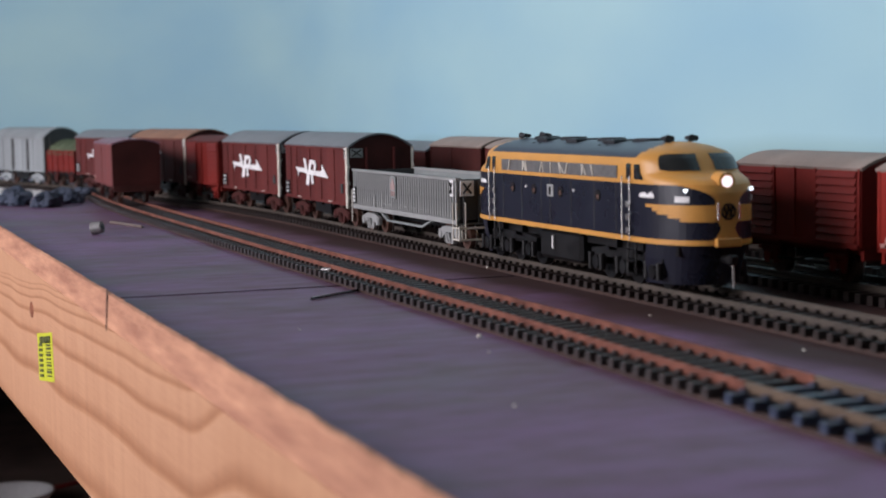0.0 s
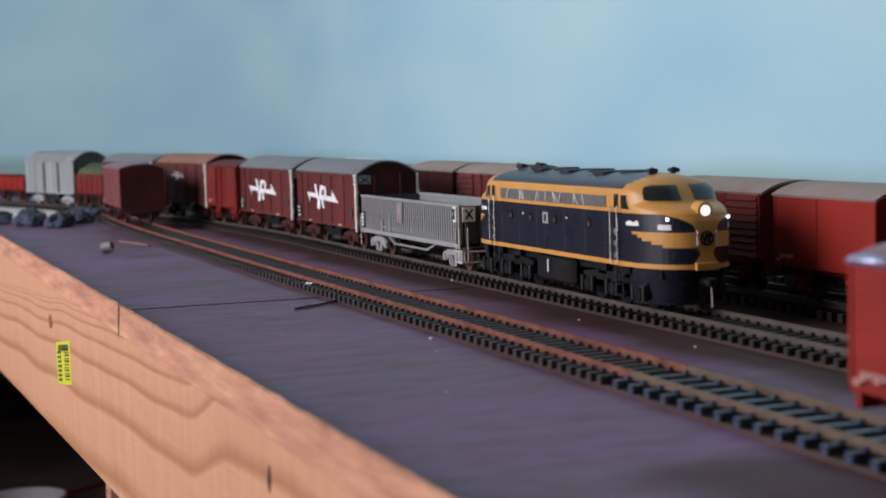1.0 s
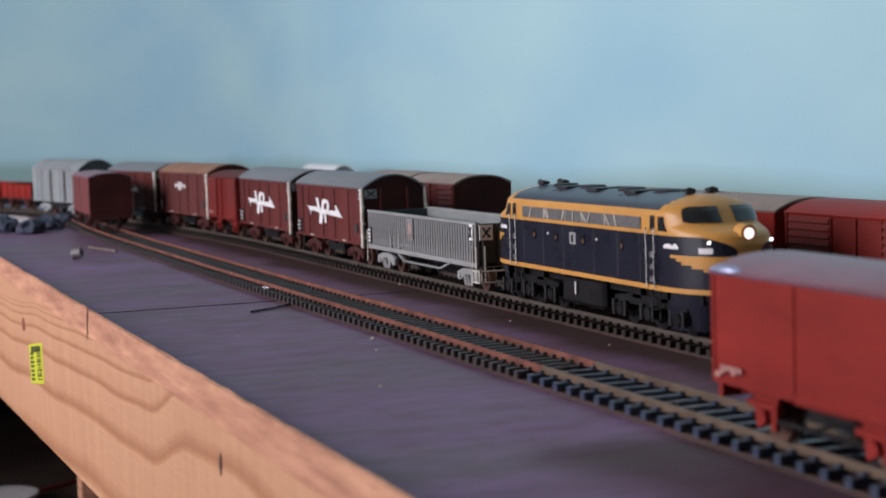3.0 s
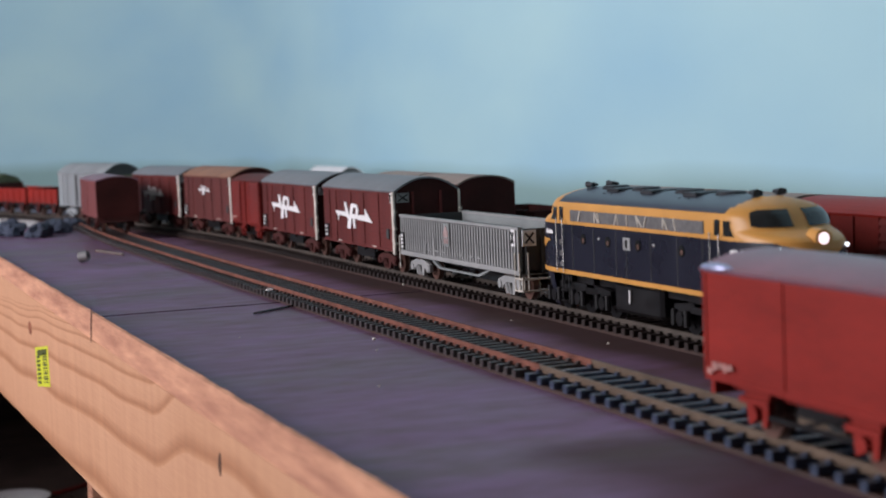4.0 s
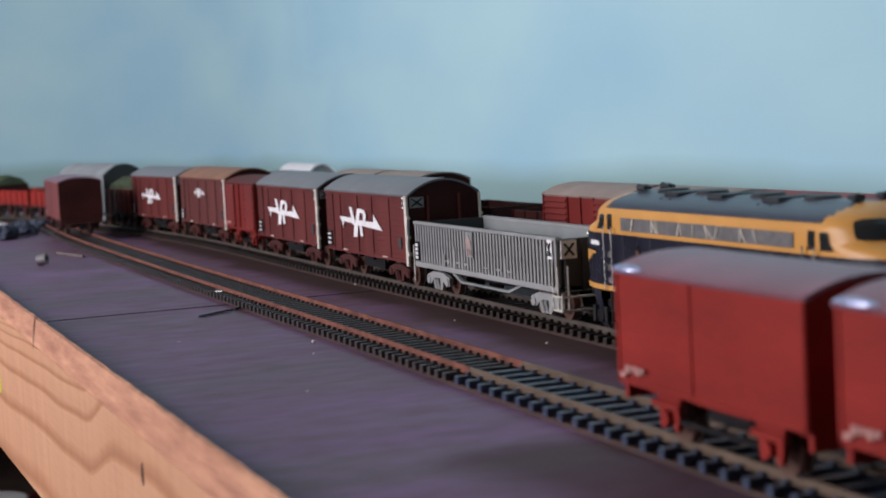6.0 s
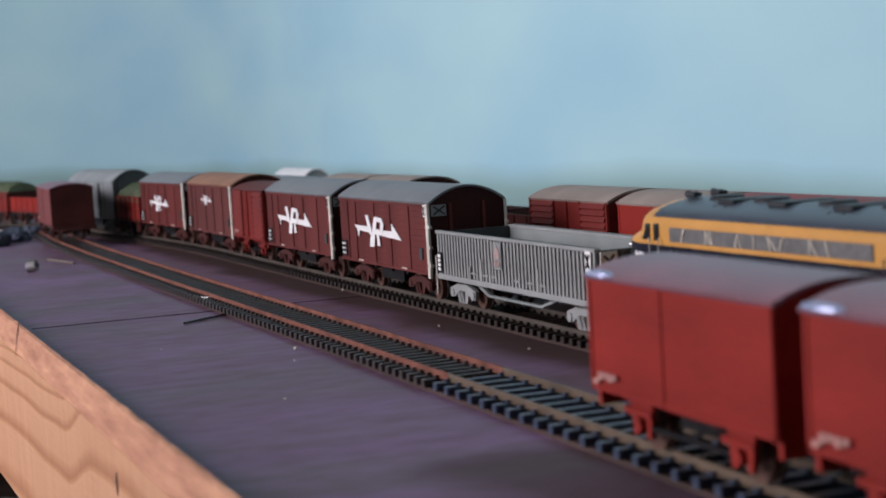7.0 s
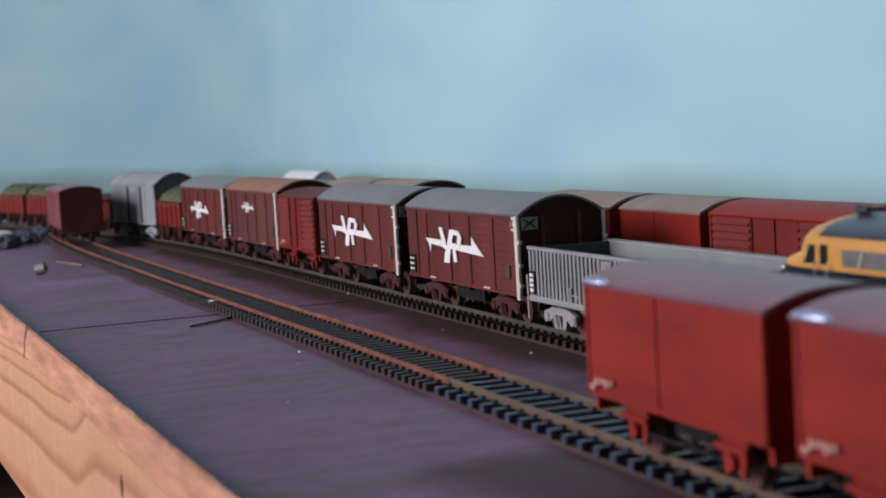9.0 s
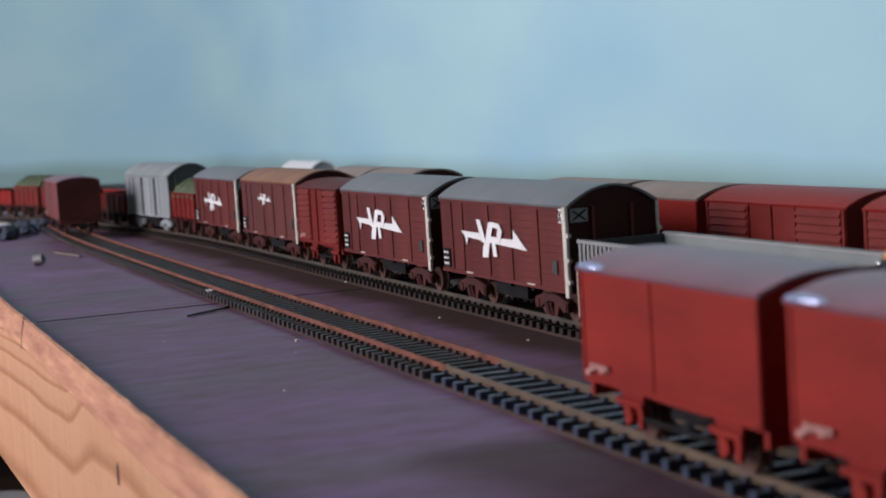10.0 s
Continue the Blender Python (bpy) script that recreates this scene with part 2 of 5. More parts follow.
M = dict(
    table=table_mat("painted_brown_board"),
    stain=mat("dark_ballast_stain", (0.050, 0.026, 0.020), 0.5, vary=0.3, scale=18, bump=0.2, fine=700),
    wood=wood_mat("pine_timber"),
    sawn=mat("rough_sawn_pine_edge", (0.47, 0.225, 0.150), 0.9, vary=0.17, scale=110, bump=1.0, fine=500, second=(0.54, 0.285, 0.180), stretch=(0.22, 1, 2.4), spec=0.1),
    wall=backdrop_mat("painted_sky"),
    plain=mat("pale_shed_wall", (0.32, 0.30, 0.27), 0.9, vary=0.08, scale=4),
    floor=mat("dark_floor", (0.03, 0.028, 0.027), 0.8, vary=0.3, scale=5),
    rust=mat("rust_painted_rail", (0.146, 0.056, 0.040), 0.65, vary=0.25, scale=150, second=(0.185, 0.072, 0.050), spec=0.2),
    brass=mat("dull_brown_rail", (0.135, 0.095, 0.065), 0.45, 0.2, vary=0.2, scale=120),
    olive=mat("grimy_rail", (0.085, 0.068, 0.055), 0.5, 0.2, vary=0.2, scale=120),
    sleeper=mat("black_plastic_sleeper", (0.050, 0.041, 0.040), 0.42, vary=0.35, scale=150, spec=0.32),
    sleeper2=mat("brown_plastic_sleeper", (0.030, 0.022, 0.020), 0.5, vary=0.3, scale=150, spec=0.25),
    red=mat("wagon_red_paint", (0.245, 0.0170, 0.0108), 0.5, vary=0.18, scale=45, fine=600, spec=0.25, stretch=(0.5, 1, 2)),
    brightred=mat("bright_wagon_red", (0.165, 0.0165, 0.0125), 0.5, vary=0.18, scale=40, fine=500, spec=0.25),
    van=mat("van_red_brown_paint", (0.102, 0.0190, 0.0172), 0.55, vary=0.24, scale=55, fine=700, second=(0.118, 0.025, 0.022), spec=0.25),
    # dark brown of some vans; on end walls it is painted shade
    darkvan=mat("dark_van_brown_and_end_shade", (0.050, 0.0125, 0.0105), 0.6, vary=0.3, scale=50, spec=0.15),
    fade=mat("faded_van_red", (0.108, 0.030, 0.027), 0.6, vary=0.25, scale=60, spec=0.25),
    pinkvan=mat("sun_faded_van_red", (0.165, 0.047, 0.045), 0.6, vary=0.22, scale=60, spec=0.25),
    roof=mat("grey_roof_paint", (0.185, 0.195, 0.205), 0.5, vary=0.14, scale=50, spec=0.4),
    roofpurple=mat("weathered_mauve_roof", (0.245, 0.118, 0.148), 0.36, vary=0.25, scale=45, spec=0.34),
    roofbrown=mat("weathered_tan_roof", (0.26, 0.135, 0.085), 0.65, vary=0.22, scale=45),
    rooftan=mat("dusty_tan_roof", (0.30, 0.235, 0.20), 0.7, vary=0.15, scale=50),
    grey=mat("wagon_light_grey", (0.285, 0.290, 0.283), 0.5, vary=0.12, scale=60, spec=0.35),
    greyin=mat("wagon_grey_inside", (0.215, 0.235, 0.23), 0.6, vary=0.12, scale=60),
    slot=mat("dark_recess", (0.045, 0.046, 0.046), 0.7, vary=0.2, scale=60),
    pale=mat("pale_grey_van_paint", (0.26, 0.28, 0.285), 0.6, vary=0.2, scale=40, spec=0.2),
    white=mat("white_marking_paint", (0.80, 0.79, 0.78), 0.5, vary=0.06, scale=200),
    cream=mat("cream_post_paint", (0.62, 0.58, 0.50), 0.55, vary=0.15, scale=150),
    black=mat("black_chassis", (0.0100, 0.0095, 0.0100), 0.40, vary=0.35, scale=160, spec=0.25),
    blue=mat("navy_loco_paint", (0.0115, 0.0130, 0.0235), 0.28, vary=0.14, scale=60),
    yellow=mat("golden_yellow_paint", (0.60, 0.295, 0.070), 0.38, vary=0.08, scale=60, spec=0.4),
    steel=mat("bright_steel", (0.60, 0.59, 0.57), 0.25, 0.9, vary=0.1, scale=120),
    glass=mat("dark_tinted_glass", (0.02, 0.022, 0.022), 0.08, vary=0.1, scale=60),
    grille=mat("silver_grille_mesh", (0.165, 0.16, 0.155), 0.4, 0.3, vary=0.22, scale=420, fine=3000),
    tarp=mat("olive_tarpaulin", (0.075, 0.095, 0.050), 0.85, vary=0.3, scale=60, bump=0.4, fine=400),
    rock=mat("dark_blue_grey_rock", (0.044, 0.055, 0.082), 0.9, vary=0.35, scale=80, bump=0.9, fine=350),
    sticker=mat("yellow_label_paper", (0.60, 0.62, 0.03), 0.6, vary=0.05, scale=100),
    ink=mat("dark_print", (0.10, 0.11, 0.03), 0.6, vary=0.05, scale=100),
    pink=mat("faded_red_emblem", (0.36, 0.25, 0.235), 0.6, vary=0.15, scale=300),
    tin=mat("galvanised_nut", (0.22, 0.215, 0.21), 0.5, 0.3, vary=0.2, scale=300),
    recess=mat("painted_rib_shade_grey", (0.030, 0.031, 0.031), 0.7, vary=0.2, scale=90),
    glint=mat("roof_glint_metal", (0.55, 0.58, 0.80), 0.38, 0.8, vary=0.15, scale=300),
    lamp=glow("white_headlamp", (1.0, 0.84, 0.90), 1.35),
    marker=glow("white_marker_lamp", (0.85, 0.92, 1.0), 3.0),
)

# ---- mesh helpers ----


def mesh(bm, name, *materials):
    me = bpy.data.meshes.new(name)
    bmesh.ops.recalc_face_normals(bm, faces=bm.faces[:])
    bm.to_mesh(me)
    bm.free()
    for m in materials:
        me.materials.append(m)
    return me


def part(name, bm, material, parent, label=""):
    ms = material if isinstance(material, (list, tuple)) else [material]
    ob = new(name, mesh(bm, name, *ms))
    ob.parent = parent
    if label:
        tagged(ob, label)
    return ob


def box(bm, x0, x1, y0, y1, z0, z1, bevel=0.0, mi=0):
    g = bmesh.ops.create_cube(bm, size=1.0)
    vs = g["verts"]
    for v in vs:
        v.co = Vector(((x0 + x1) / 2 + v.co.x * (x1 - x0), (y0 + y1) / 2 + v.co.y * (y1 - y0), (z0 + z1) / 2 + v.co.z * (z1 - z0)))
    fs = {f for v in vs for f in v.link_faces}
    for f in fs:
        f.material_index = mi
    if bevel:
        es = list({e for v in vs for e in v.link_edges})
        bmesh.ops.bevel(bm, geom=es, offset=bevel, segments=1, affect="EDGES")
    return bm


def B(*args, **kw):
    return box(bmesh.new(), *args, **kw)


def cyl(bm, p, q, r, seg=12, r2=None):
    p, q = Vector(p), Vector(q)
    d = q - p
    m = Matrix.Translation((p + q) / 2) @ d.to_track_quat("Z", "Y").to_matrix().to_4x4()
    bmesh.ops.create_cone(bm, cap_ends=True, segments=seg, radius1=r, radius2=r if r2 is None else r2, depth=d.length, matrix=m)
    return bm


def prism(bm, pts, y0, y1, mi=0):
    """A polygon in x-z, carried from y0 to y1."""
    a = [bm.verts.new((x, y0, z)) for x, z in pts]
    b = [bm.verts.new((x, y1, z)) for x, z in pts]
    n = len(pts)
    fs = [bm.faces.new(a), bm.faces.new(b[::-1])]
    fs += [bm.faces.new((a[i], b[i], b[(i + 1) % n], a[(i + 1) % n])) for i in range(n)]
    for f in fs:
        f.material_index = mi
    return bm


def arched(bm, x0, x1, hw, z0, z1, thick=0.0008, seg=14, power=2.0):
    """A curved roof sheet from eave to eave."""
    up, dn = [], []
    for i in range(seg + 1):
        u = -1 + 2 * i / seg
        z = z0 + (z1 - z0) * (1 - abs(u) ** power)
        up.append((u * hw, z))
        dn.append((u * (hw - thick * 0.6), z - thick))
    ring = up + dn[::-1]
    a = [bm.verts.new((x0, y, z)) for y, z in ring]
    b = [bm.verts.new((x1, y, z)) for y, z in ring]
    n = len(ring)
    for i in range(n):
        bm.faces.new((a[i], b[i], b[(i + 1) % n], a[(i + 1) % n]))
    k = seg + 1
    for row in (a, b):
        for i in range(seg):
            bm.faces.new((row[i], row[i + 1], row[n - 2 - i], row[n - 1 - i]))
    return bm


def end_wall(bm, x0, x1, hw, zb, z0, z1, seg=12, power=2.0):
    ring = [(-hw, zb), (hw, zb)] + [((1 - 2 * i / seg) * hw, z0 + (z1 - z0) * (1 - abs(1 - 2 * i / seg) ** power)) for i in range(seg + 1)]
    a = [bm.verts.new((x0, y, z)) for y, z in ring]
    b = [bm.verts.new((x1, y, z)) for y, z in ring]
    n = len(ring)
    bm.faces.new(a)
    bm.faces.new(b[::-1])
    for i in range(n):
        bm.faces.new((a[i], b[i], b[(i + 1) % n], a[(i + 1) % n]))
    return bm


def empty(name, m=None):
    ob = new(name)
    ob.empty_display_size = 0.01
    if m is not None:
        ob.matrix_world = m
    return ob


RAIL = 0.0055  # rail top above the board
GAUGE = 0.00825

# ---- the layout: board, timber edge, backdrop, shed ----


def build_room():
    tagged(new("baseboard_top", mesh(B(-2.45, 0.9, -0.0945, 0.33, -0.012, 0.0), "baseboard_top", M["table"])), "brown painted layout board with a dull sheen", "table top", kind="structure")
    tagged(new("baseboard_bend", mesh(B(-2.40, -1.06, -1.50, -0.0948, -0.012, -0.0002), "baseboard_bend", M["table"])), "brown painted layout board under the bend", "table top", kind="structure")
    # backdrop with a coved corner
    bm = bmesh.new()
    line = [(0.95, 0.33), (-1.55, 0.33)]
    for i in range(1, 41):
        a = math.pi / 2 * i / 40
        line.append((-1.55 - 0.80 * math.sin(a), 0.33 - 0.80 * (1 - math.cos(a))))
    line.append((-2.35, -1.55))
    rows = [[bm.verts.new((x, y, z)) for x, y in line] for z in (-0.02, 1.5)]
    back = [[bm.verts.new((x - (0.03 if i > 1 else 0), y + (0.03 if i < 41 else 0), z)) for i, (x, y) in enumerate(line)] for z in (-0.02, 1.5)]
    for i in range(len(line) - 1):
        bm.faces.new((rows[0][i], rows[0][i + 1], rows[1][i + 1], rows[1][i])).smooth = True
        bm.faces.new((back[0][i], back[0][i + 1], back[1][i + 1], back[1][i]))
        bm.faces.new((rows[1][i], rows[1][i + 1], back[1][i + 1], back[1][i]))
    tagged(new("backdrop", mesh(bm, "backdrop", M["wall"])), "hand painted pale blue sky backdrop behind the layout", "backdrop", kind="structure")
    tagged(new("floor", mesh(B(-2.6, 2.3, -2.3, 0.5, -1.0, -0.95), "floor", M["floor"])), "dark shed floor under the layout", "floor", kind="structure")
    tagged(new("ceiling", mesh(B(-2.6, 2.3, -2.3, 0.5, 1.5, 1.55), "ceiling", M["plain"])), "plain pale shed ceiling", "ceiling", kind="structure")
    tagged(new("wall_east", mesh(B(2.2, 2.3, -2.3, 0.5, -0.95, 1.5), "wall_east", M["plain"])), "plain shed wall", "wall", kind="structure")
    tagged(new("wall_west", mesh(B(-2.6, -2.42, -2.3, 0.5, -0.95, 1.5), "wall_west", M["plain"])), "plain shed wall", "wall", kind="structure")
    tagged(new("wall_north", mesh(B(-2.42, 2.2, 0.38, 0.5, -0.95, 1.5), "wall_north", M["plain"])), "plain shed wall behind the backdrop", "wall", kind="structure")
    bm = B(-2.42, -1.2, -1.65, -1.55, -0.95, 1.5)
    box(bm, 0.1, 2.2, -1.65, -1.55, -0.95, 1.5)
    box(bm, -1.2, 0.1, -1.65, -1.55, -0.95, 0.12)
    box(bm, -1.2, 0.1, -1.65, -1.55, 1.04, 1.5)
    tagged(new("wall_south", mesh(bm, "wall_south", M["plain"])), "plain shed wall with a wide window opening", "wall", kind="structure")

    # timber fascia board
    root = tagged(empty("fascia_board", pose(0, -0.0010, 0.0032)), "bare knotty pine board along the layout's front edge", "timber board")
    bm = bmesh.new()
    n = 420
    rng = random.Random(11)
    rows = []
    j = k = 0.0
    for i in range(n + 1):
        x = -1.06 + 1.66 * i / n
        j = 0.6 * j + 0.4 * rng.uniform(-1, 1)
        k = 0.5 * k + 0.5 * rng.uniform(-1, 1)
        prof = [(-0.0946, 0.0008 + 0.0003 * j), (-0.0960 - 0.0002 * k, 0.0006 + 0.0004 * k), (-0.0986 + 0.0003 * k, -0.0030 + 0.0003 * j), (-0.1002, -0.0072 + 0.0002 * k), (-0.1002, -0.0078)]
        rows.append([bm.verts.new((x, y, z)) for y, z in prof])
    for i in range(n):
        for q in range(4):
            bm.faces.new((rows[i][q], rows[i + 1][q], rows[i + 1][q + 1], rows[i][q + 1]))
    part("sawn_edge", bm, M["sawn"], root, "rough splintered sawn edge")
    part("board_face", prism(bmesh.new(), [(-1.06, -0.0070), (0.6, -0.0070), (0.6, -0.0430), (-1.06, -0.0968)], -0.1003, -0.0946), M["wood"], root)
    return root


def build_board_details(root):
    # crack, knots and slots in the timber
    def dent(name, x, z, w, h, colour):
        bm = bmesh.new()
        bmesh.ops.create_uvsphere(bm, u_segments=10, v_segments=6, radius=1.0)
        for v in bm.verts:
            v.co = Vector((x + v.co.x * w + v.co.z * h * 0.1, -0.1002 + v.co.y * 0.0006, z + v.co.z * h))
        part(name, bm, colour, root)
    dark = mat("dark_timber_mark", (0.075, 0.032, 0.018), 0.8, vary=0.3, scale=300)
    dent("knot", -0.4260, -0.0239, 0.0072, 0.0036, mat("red_brown_knot", (0.26, 0.085, 0.040), 0.8, vary=0.35, scale=400))
    bm = bmesh.new()
    line = [(-0.2546, -0.0948, 0.0014), (-0.2462, -0.0962, 0.0008), (-0.2314, -0.0989, -0.0026), (-0.2222, -0.1005, -0.0070), (-0.2218, -0.1007, -0.0084)]
    cols = [[bm.verts.new((x + dx * (1 - 0.18 * i), y, z)) for i, (x, y, z) in enumerate(line)] for dx in (-0.0015, 0.0015)]
    for i in range(4):
        bm.faces.new((cols[0][i], cols[1][i], cols[1][i + 1], cols[0][i + 1]))
    part("split", bm, dark, root)
    dent("slot", -0.0050, -0.0172, 0.0014, 0.0036, dark)
    s = tagged(empty("price_label"), "small yellow shop label with a printed bar code", "label")
    x0, x1, z0, z1 = 0.0, 0.0500, -0.0195, 0.0
    part("paper", B(x0, x1, -0.1008, -0.1004, z0, z1), M["sticker"], s)
    bm = bmesh.new()
    rng = random.Random(8)
    for i in range(11):
        z = z0 + 0.002 + i * 0.00135
        box(bm, x0 + 0.030, x1 - 0.006, -0.1011, -0.1008, z, z + rng.uniform(0.0004, 0.0010))
    part("bar_code", bm, M["ink"], s)
    bm = bmesh.new()
    for i in range(7):
        z = z0 + 0.0015 + i * 0.0021
        box(bm, x0 + 0.006, x0 + 0.017, -0.1011, -0.1008, z, z + 0.0012)
    for i in range(4):
        box(bm, x0 + 0.010 + i * 0.009, x0 + 0.017 + i * 0.009, -0.1011, -0.1008, z1 - 0.0042, z1 - 0.0014)
    part("print_line", bm, M["ink"], s)
    s.matrix_world = Matrix.Translation((-0.4090, -0.0006, -0.0288)) @ pose(0, 0, 0, 0, -7.5, 0)


ROOM = build_room()
build_board_details(ROOM)

# ---- tracks ----


def siding_xy(x):
    y = 0.0010 - 0.0018 * max(0, min(1, (-x - 0.1) / 0.3))
    if x < -0.62:
        y += 0.10 * (x + 0.62) ** 2
    return y


BEND_X, BEND_R, MAIN_Y = -0.535, 2.2, 0.0685


def main_pose(s):
    """Place and heading on the running line; s is the x on the straight and goes on as length round the bend."""
    if s >= BEND_X:
        return s, MAIN_Y, 0.0
    a = (BEND_X - s) / BEND_R
    return BEND_X - BEND_R * math.sin(a), MAIN_Y - BEND_R * (1 - math.cos(a)), a


def rails(root, pts, material, name="rail", base=0.0034):
    for sgn in (-1, 1):
        bm = bmesh.new()
        prof = [(-0.0007, base), (0.0007, base), (0.0007, base + 0.0003), (0.00025, base + 0.0005), (0.00025, RAIL - 0.0008), (0.00045, RAIL - 0.0007), (0.00045, RAIL - 0.0001), (0.0003, RAIL),
                (-0.0003, RAIL), (-0.00045, RAIL - 0.0001), (-0.00045, RAIL - 0.0007), (-0.00025, RAIL - 0.0008), (-0.00025, base + 0.0005), (-0.0007, base + 0.0003)]
        last = None
        for x, y, a in pts:
            nx, ny = -math.sin(a), math.cos(a)
            row = [bm.verts.new((x + nx * (sgn * GAUGE + o), y + ny * (sgn * GAUGE + o), z)) for o, z in prof]
            if last:
                for i in range(len(prof)):
                    bm.faces.new((last[i], row[i], row[(i + 1) % len(prof)], last[(i + 1) % len(prof)]))
            else:
                bm.faces.new(row)
            last = row
        bm.faces.new(last[::-1])
        part(name, bm, material, root)


def roadbed(root, pts, half=0.0128, top=0.0012):
    """Thin painted strip that lifts the sleepers off the board."""
    bm = bmesh.new()
    last = None
    for x, y, a in pts:
        nx, ny = -math.sin(a), math.cos(a)
        row = [bm.verts.new((x + nx * o, y + ny * o, z)) for o, z in ((-half, 0.0001), (-half, top), (half, top), (half, 0.0001))]
        if last:
            for i in range(3):
                bm.faces.new((last[i], last[i + 1], row[i + 1], row[i]))
        last = row
    part("roadbed", bm, M["stain"], root)


def sleeper_mesh(name, material, half=0.0138, w=0.00125, h=0.0035):
    bm = B(-w, w, -half, half, 0.0012, h, bevel=0.0002)
    for s in (-1, 1):
        for q in (-1, 1):
            box(bm, -0.0008, 0.0008, s * GAUGE + q * 0.0012 - 0.0006, s * GAUGE + q * 0.0012 + 0.0006, h, h + 0.0007)
    return mesh(bm, name, material)


def lay(root, me, places):
    for x, y, a in places:
        ob = new("sleeper", me)
        ob.parent = root
        ob.matrix_local = pose(x, y, 0, 0, 0, math.degrees(a))


# The blue in this base colour paints the backdrop's sheen on the sleepers.
M["bluesleeper"] = mat("blue_sheen_sleeper", (0.032, 0.046, 0.078), 0.3, vary=0.35, scale=150, spec=0.8)


def build_tracks():
    pitch = 0.0062
    root = tagged(empty("siding_track"), "model railway siding with rust-painted rails on black sleepers", "track")

    def sp(x):
        return x, siding_xy(x), 0.2 * (x + 0.62) * (1 if x < -0.62 else 0)
    rails(root, [sp(-0.955 + 0.9546 * i / 60) for i in range(61)], M["rust"])
    rails(root, [sp(0.0 + 0.46 * i / 10) for i in range(11)], M["brass"])
    me = sleeper_mesh("sleeper", M["sleeper"])
    lay(root, me, [sp(-0.95 + pitch * i) for i in range(153)])
    me2 = sleeper_mesh("sleeper", M["bluesleeper"], half=0.0134, w=0.0014, h=0.0035)
    lay(root, me2, [sp(0.001 + 0.0085 * i) for i in range(53)])
    roadbed(root, [sp(-0.955 + 1.41 * i / 80) for i in range(81)])
    root = tagged(empty("main_track"), "model running line with grimy rails on dark sleepers", "track")
    pts = [main_pose(0.48 - 0.0267 * i) for i in range(95)]
    rails(root, pts, M["olive"])
    roadbed(root, pts)
    me = sleeper_mesh("sleeper", M["sleeper2"])
    lay(root, me, [main_pose(0.47 - pitch * i) for i in range(290)])
    bm = bmesh.new()
    for i in range(290, 400):
        x, y, a = main_pose(0.47 - pitch * i)
        g = bmesh.ops.create_cube(bm, size=1.0, matrix=pose(x, y, 0.0022, 0, 0, math.degrees(a)) @ Matrix.Diagonal((0.0025, 0.029, 0.0022, 1)))
    tagged(part("far_sleepers", bm, M["sleeper2"], root), kind="stuff")
    root = tagged(empty("back_track"), "storage siding hidden behind the running line", "track")
    pts = [(x, 0.127, 0) for x in (-0.8, 0.0, 0.5)]
    rails(root, pts, M["olive"])
    bm = bmesh.new()
    for i in range(200):
        box(bm, -0.78 + pitch * i, -0.777 + pitch * i, 0.112, 0.142, 0.0003, 0.0033)
    tagged(part("sleeper_bed", bm, M["sleeper2"], root), kind="stuff")
    root = tagged(empty("back_track"), "second storage siding near the backdrop", "track")
    rails(root, [(x, 0.177, 0) for x in (-0.8, 0.0, 0.5)], M["olive"])
    bm = bmesh.new()
    for i in range(200):
        box(bm, -0.78 + pitch * i, -0.777 + pitch * i, 0.162, 0.192, 0.0003, 0.0033)
    tagged(part("sleeper_bed", bm, M["sleeper2"], root), kind="stuff")


build_tracks()

# ---- rolling stock. Origin of each: rail top, middle of its length; +x is forward ----
SPIN = []  # wheelsets of the moving train: object, x, z, radius


def wheelset(root, x, r=0.0056, spin=False, material=None):
    bm = bmesh.new()
    for s in (-1, 1):
        cyl(bm, (0, s * 0.0073, 0), (0, s * 0.0096, 0), r, 18)
        old = set(bm.faces)
        cyl(bm, (0, s * 0.0068, 0), (0, s * 0.0074, 0), r + 0.0007, 18)
        for f in bm.faces:
            if f not in old:
                f.material_index = 1
        for k in range(6):
            a = k * math.pi / 3
            cyl(bm, (0.55 * r * math.cos(a), s * 0.0095, 0.55 * r * math.sin(a)), (0.55 * r * math.cos(a), s * 0.0098, 0.55 * r * math.sin(a)), r * 0.16, 6)
    cyl(bm, (0, -0.0118, 0), (0, 0.0118, 0), 0.0011, 8)
    ob = part("wheelset", bm, [material or M["wheel"], M["steel"]], root)
    ob.location = (x, 0, r)
    if spin:
        SPIN.append((ob, x, r))
    return ob


M["gear"] = mat("dull_red_running_gear", (0.058, 0.015, 0.0125), 0.6, vary=0.3, scale=150, spec=0.25)
M["letter"] = mat("faded_pink_lettering", (0.42, 0.22, 0.19), 0.6, vary=0.3, scale=400)
M["straw"] = mat("dull_straw_wood", (0.15, 0.115, 0.10), 0.7, vary=0.2, scale=150)
M["seam"] = mat("board_joint", (0.088, 0.054, 0.072), 0.6, vary=0.2, scale=150, spec=0.2)
M["wheel"] = mat("worn_brown_wheel", (0.16, 0.085, 0.065), 0.4, 0.5, vary=0.25, scale=200)


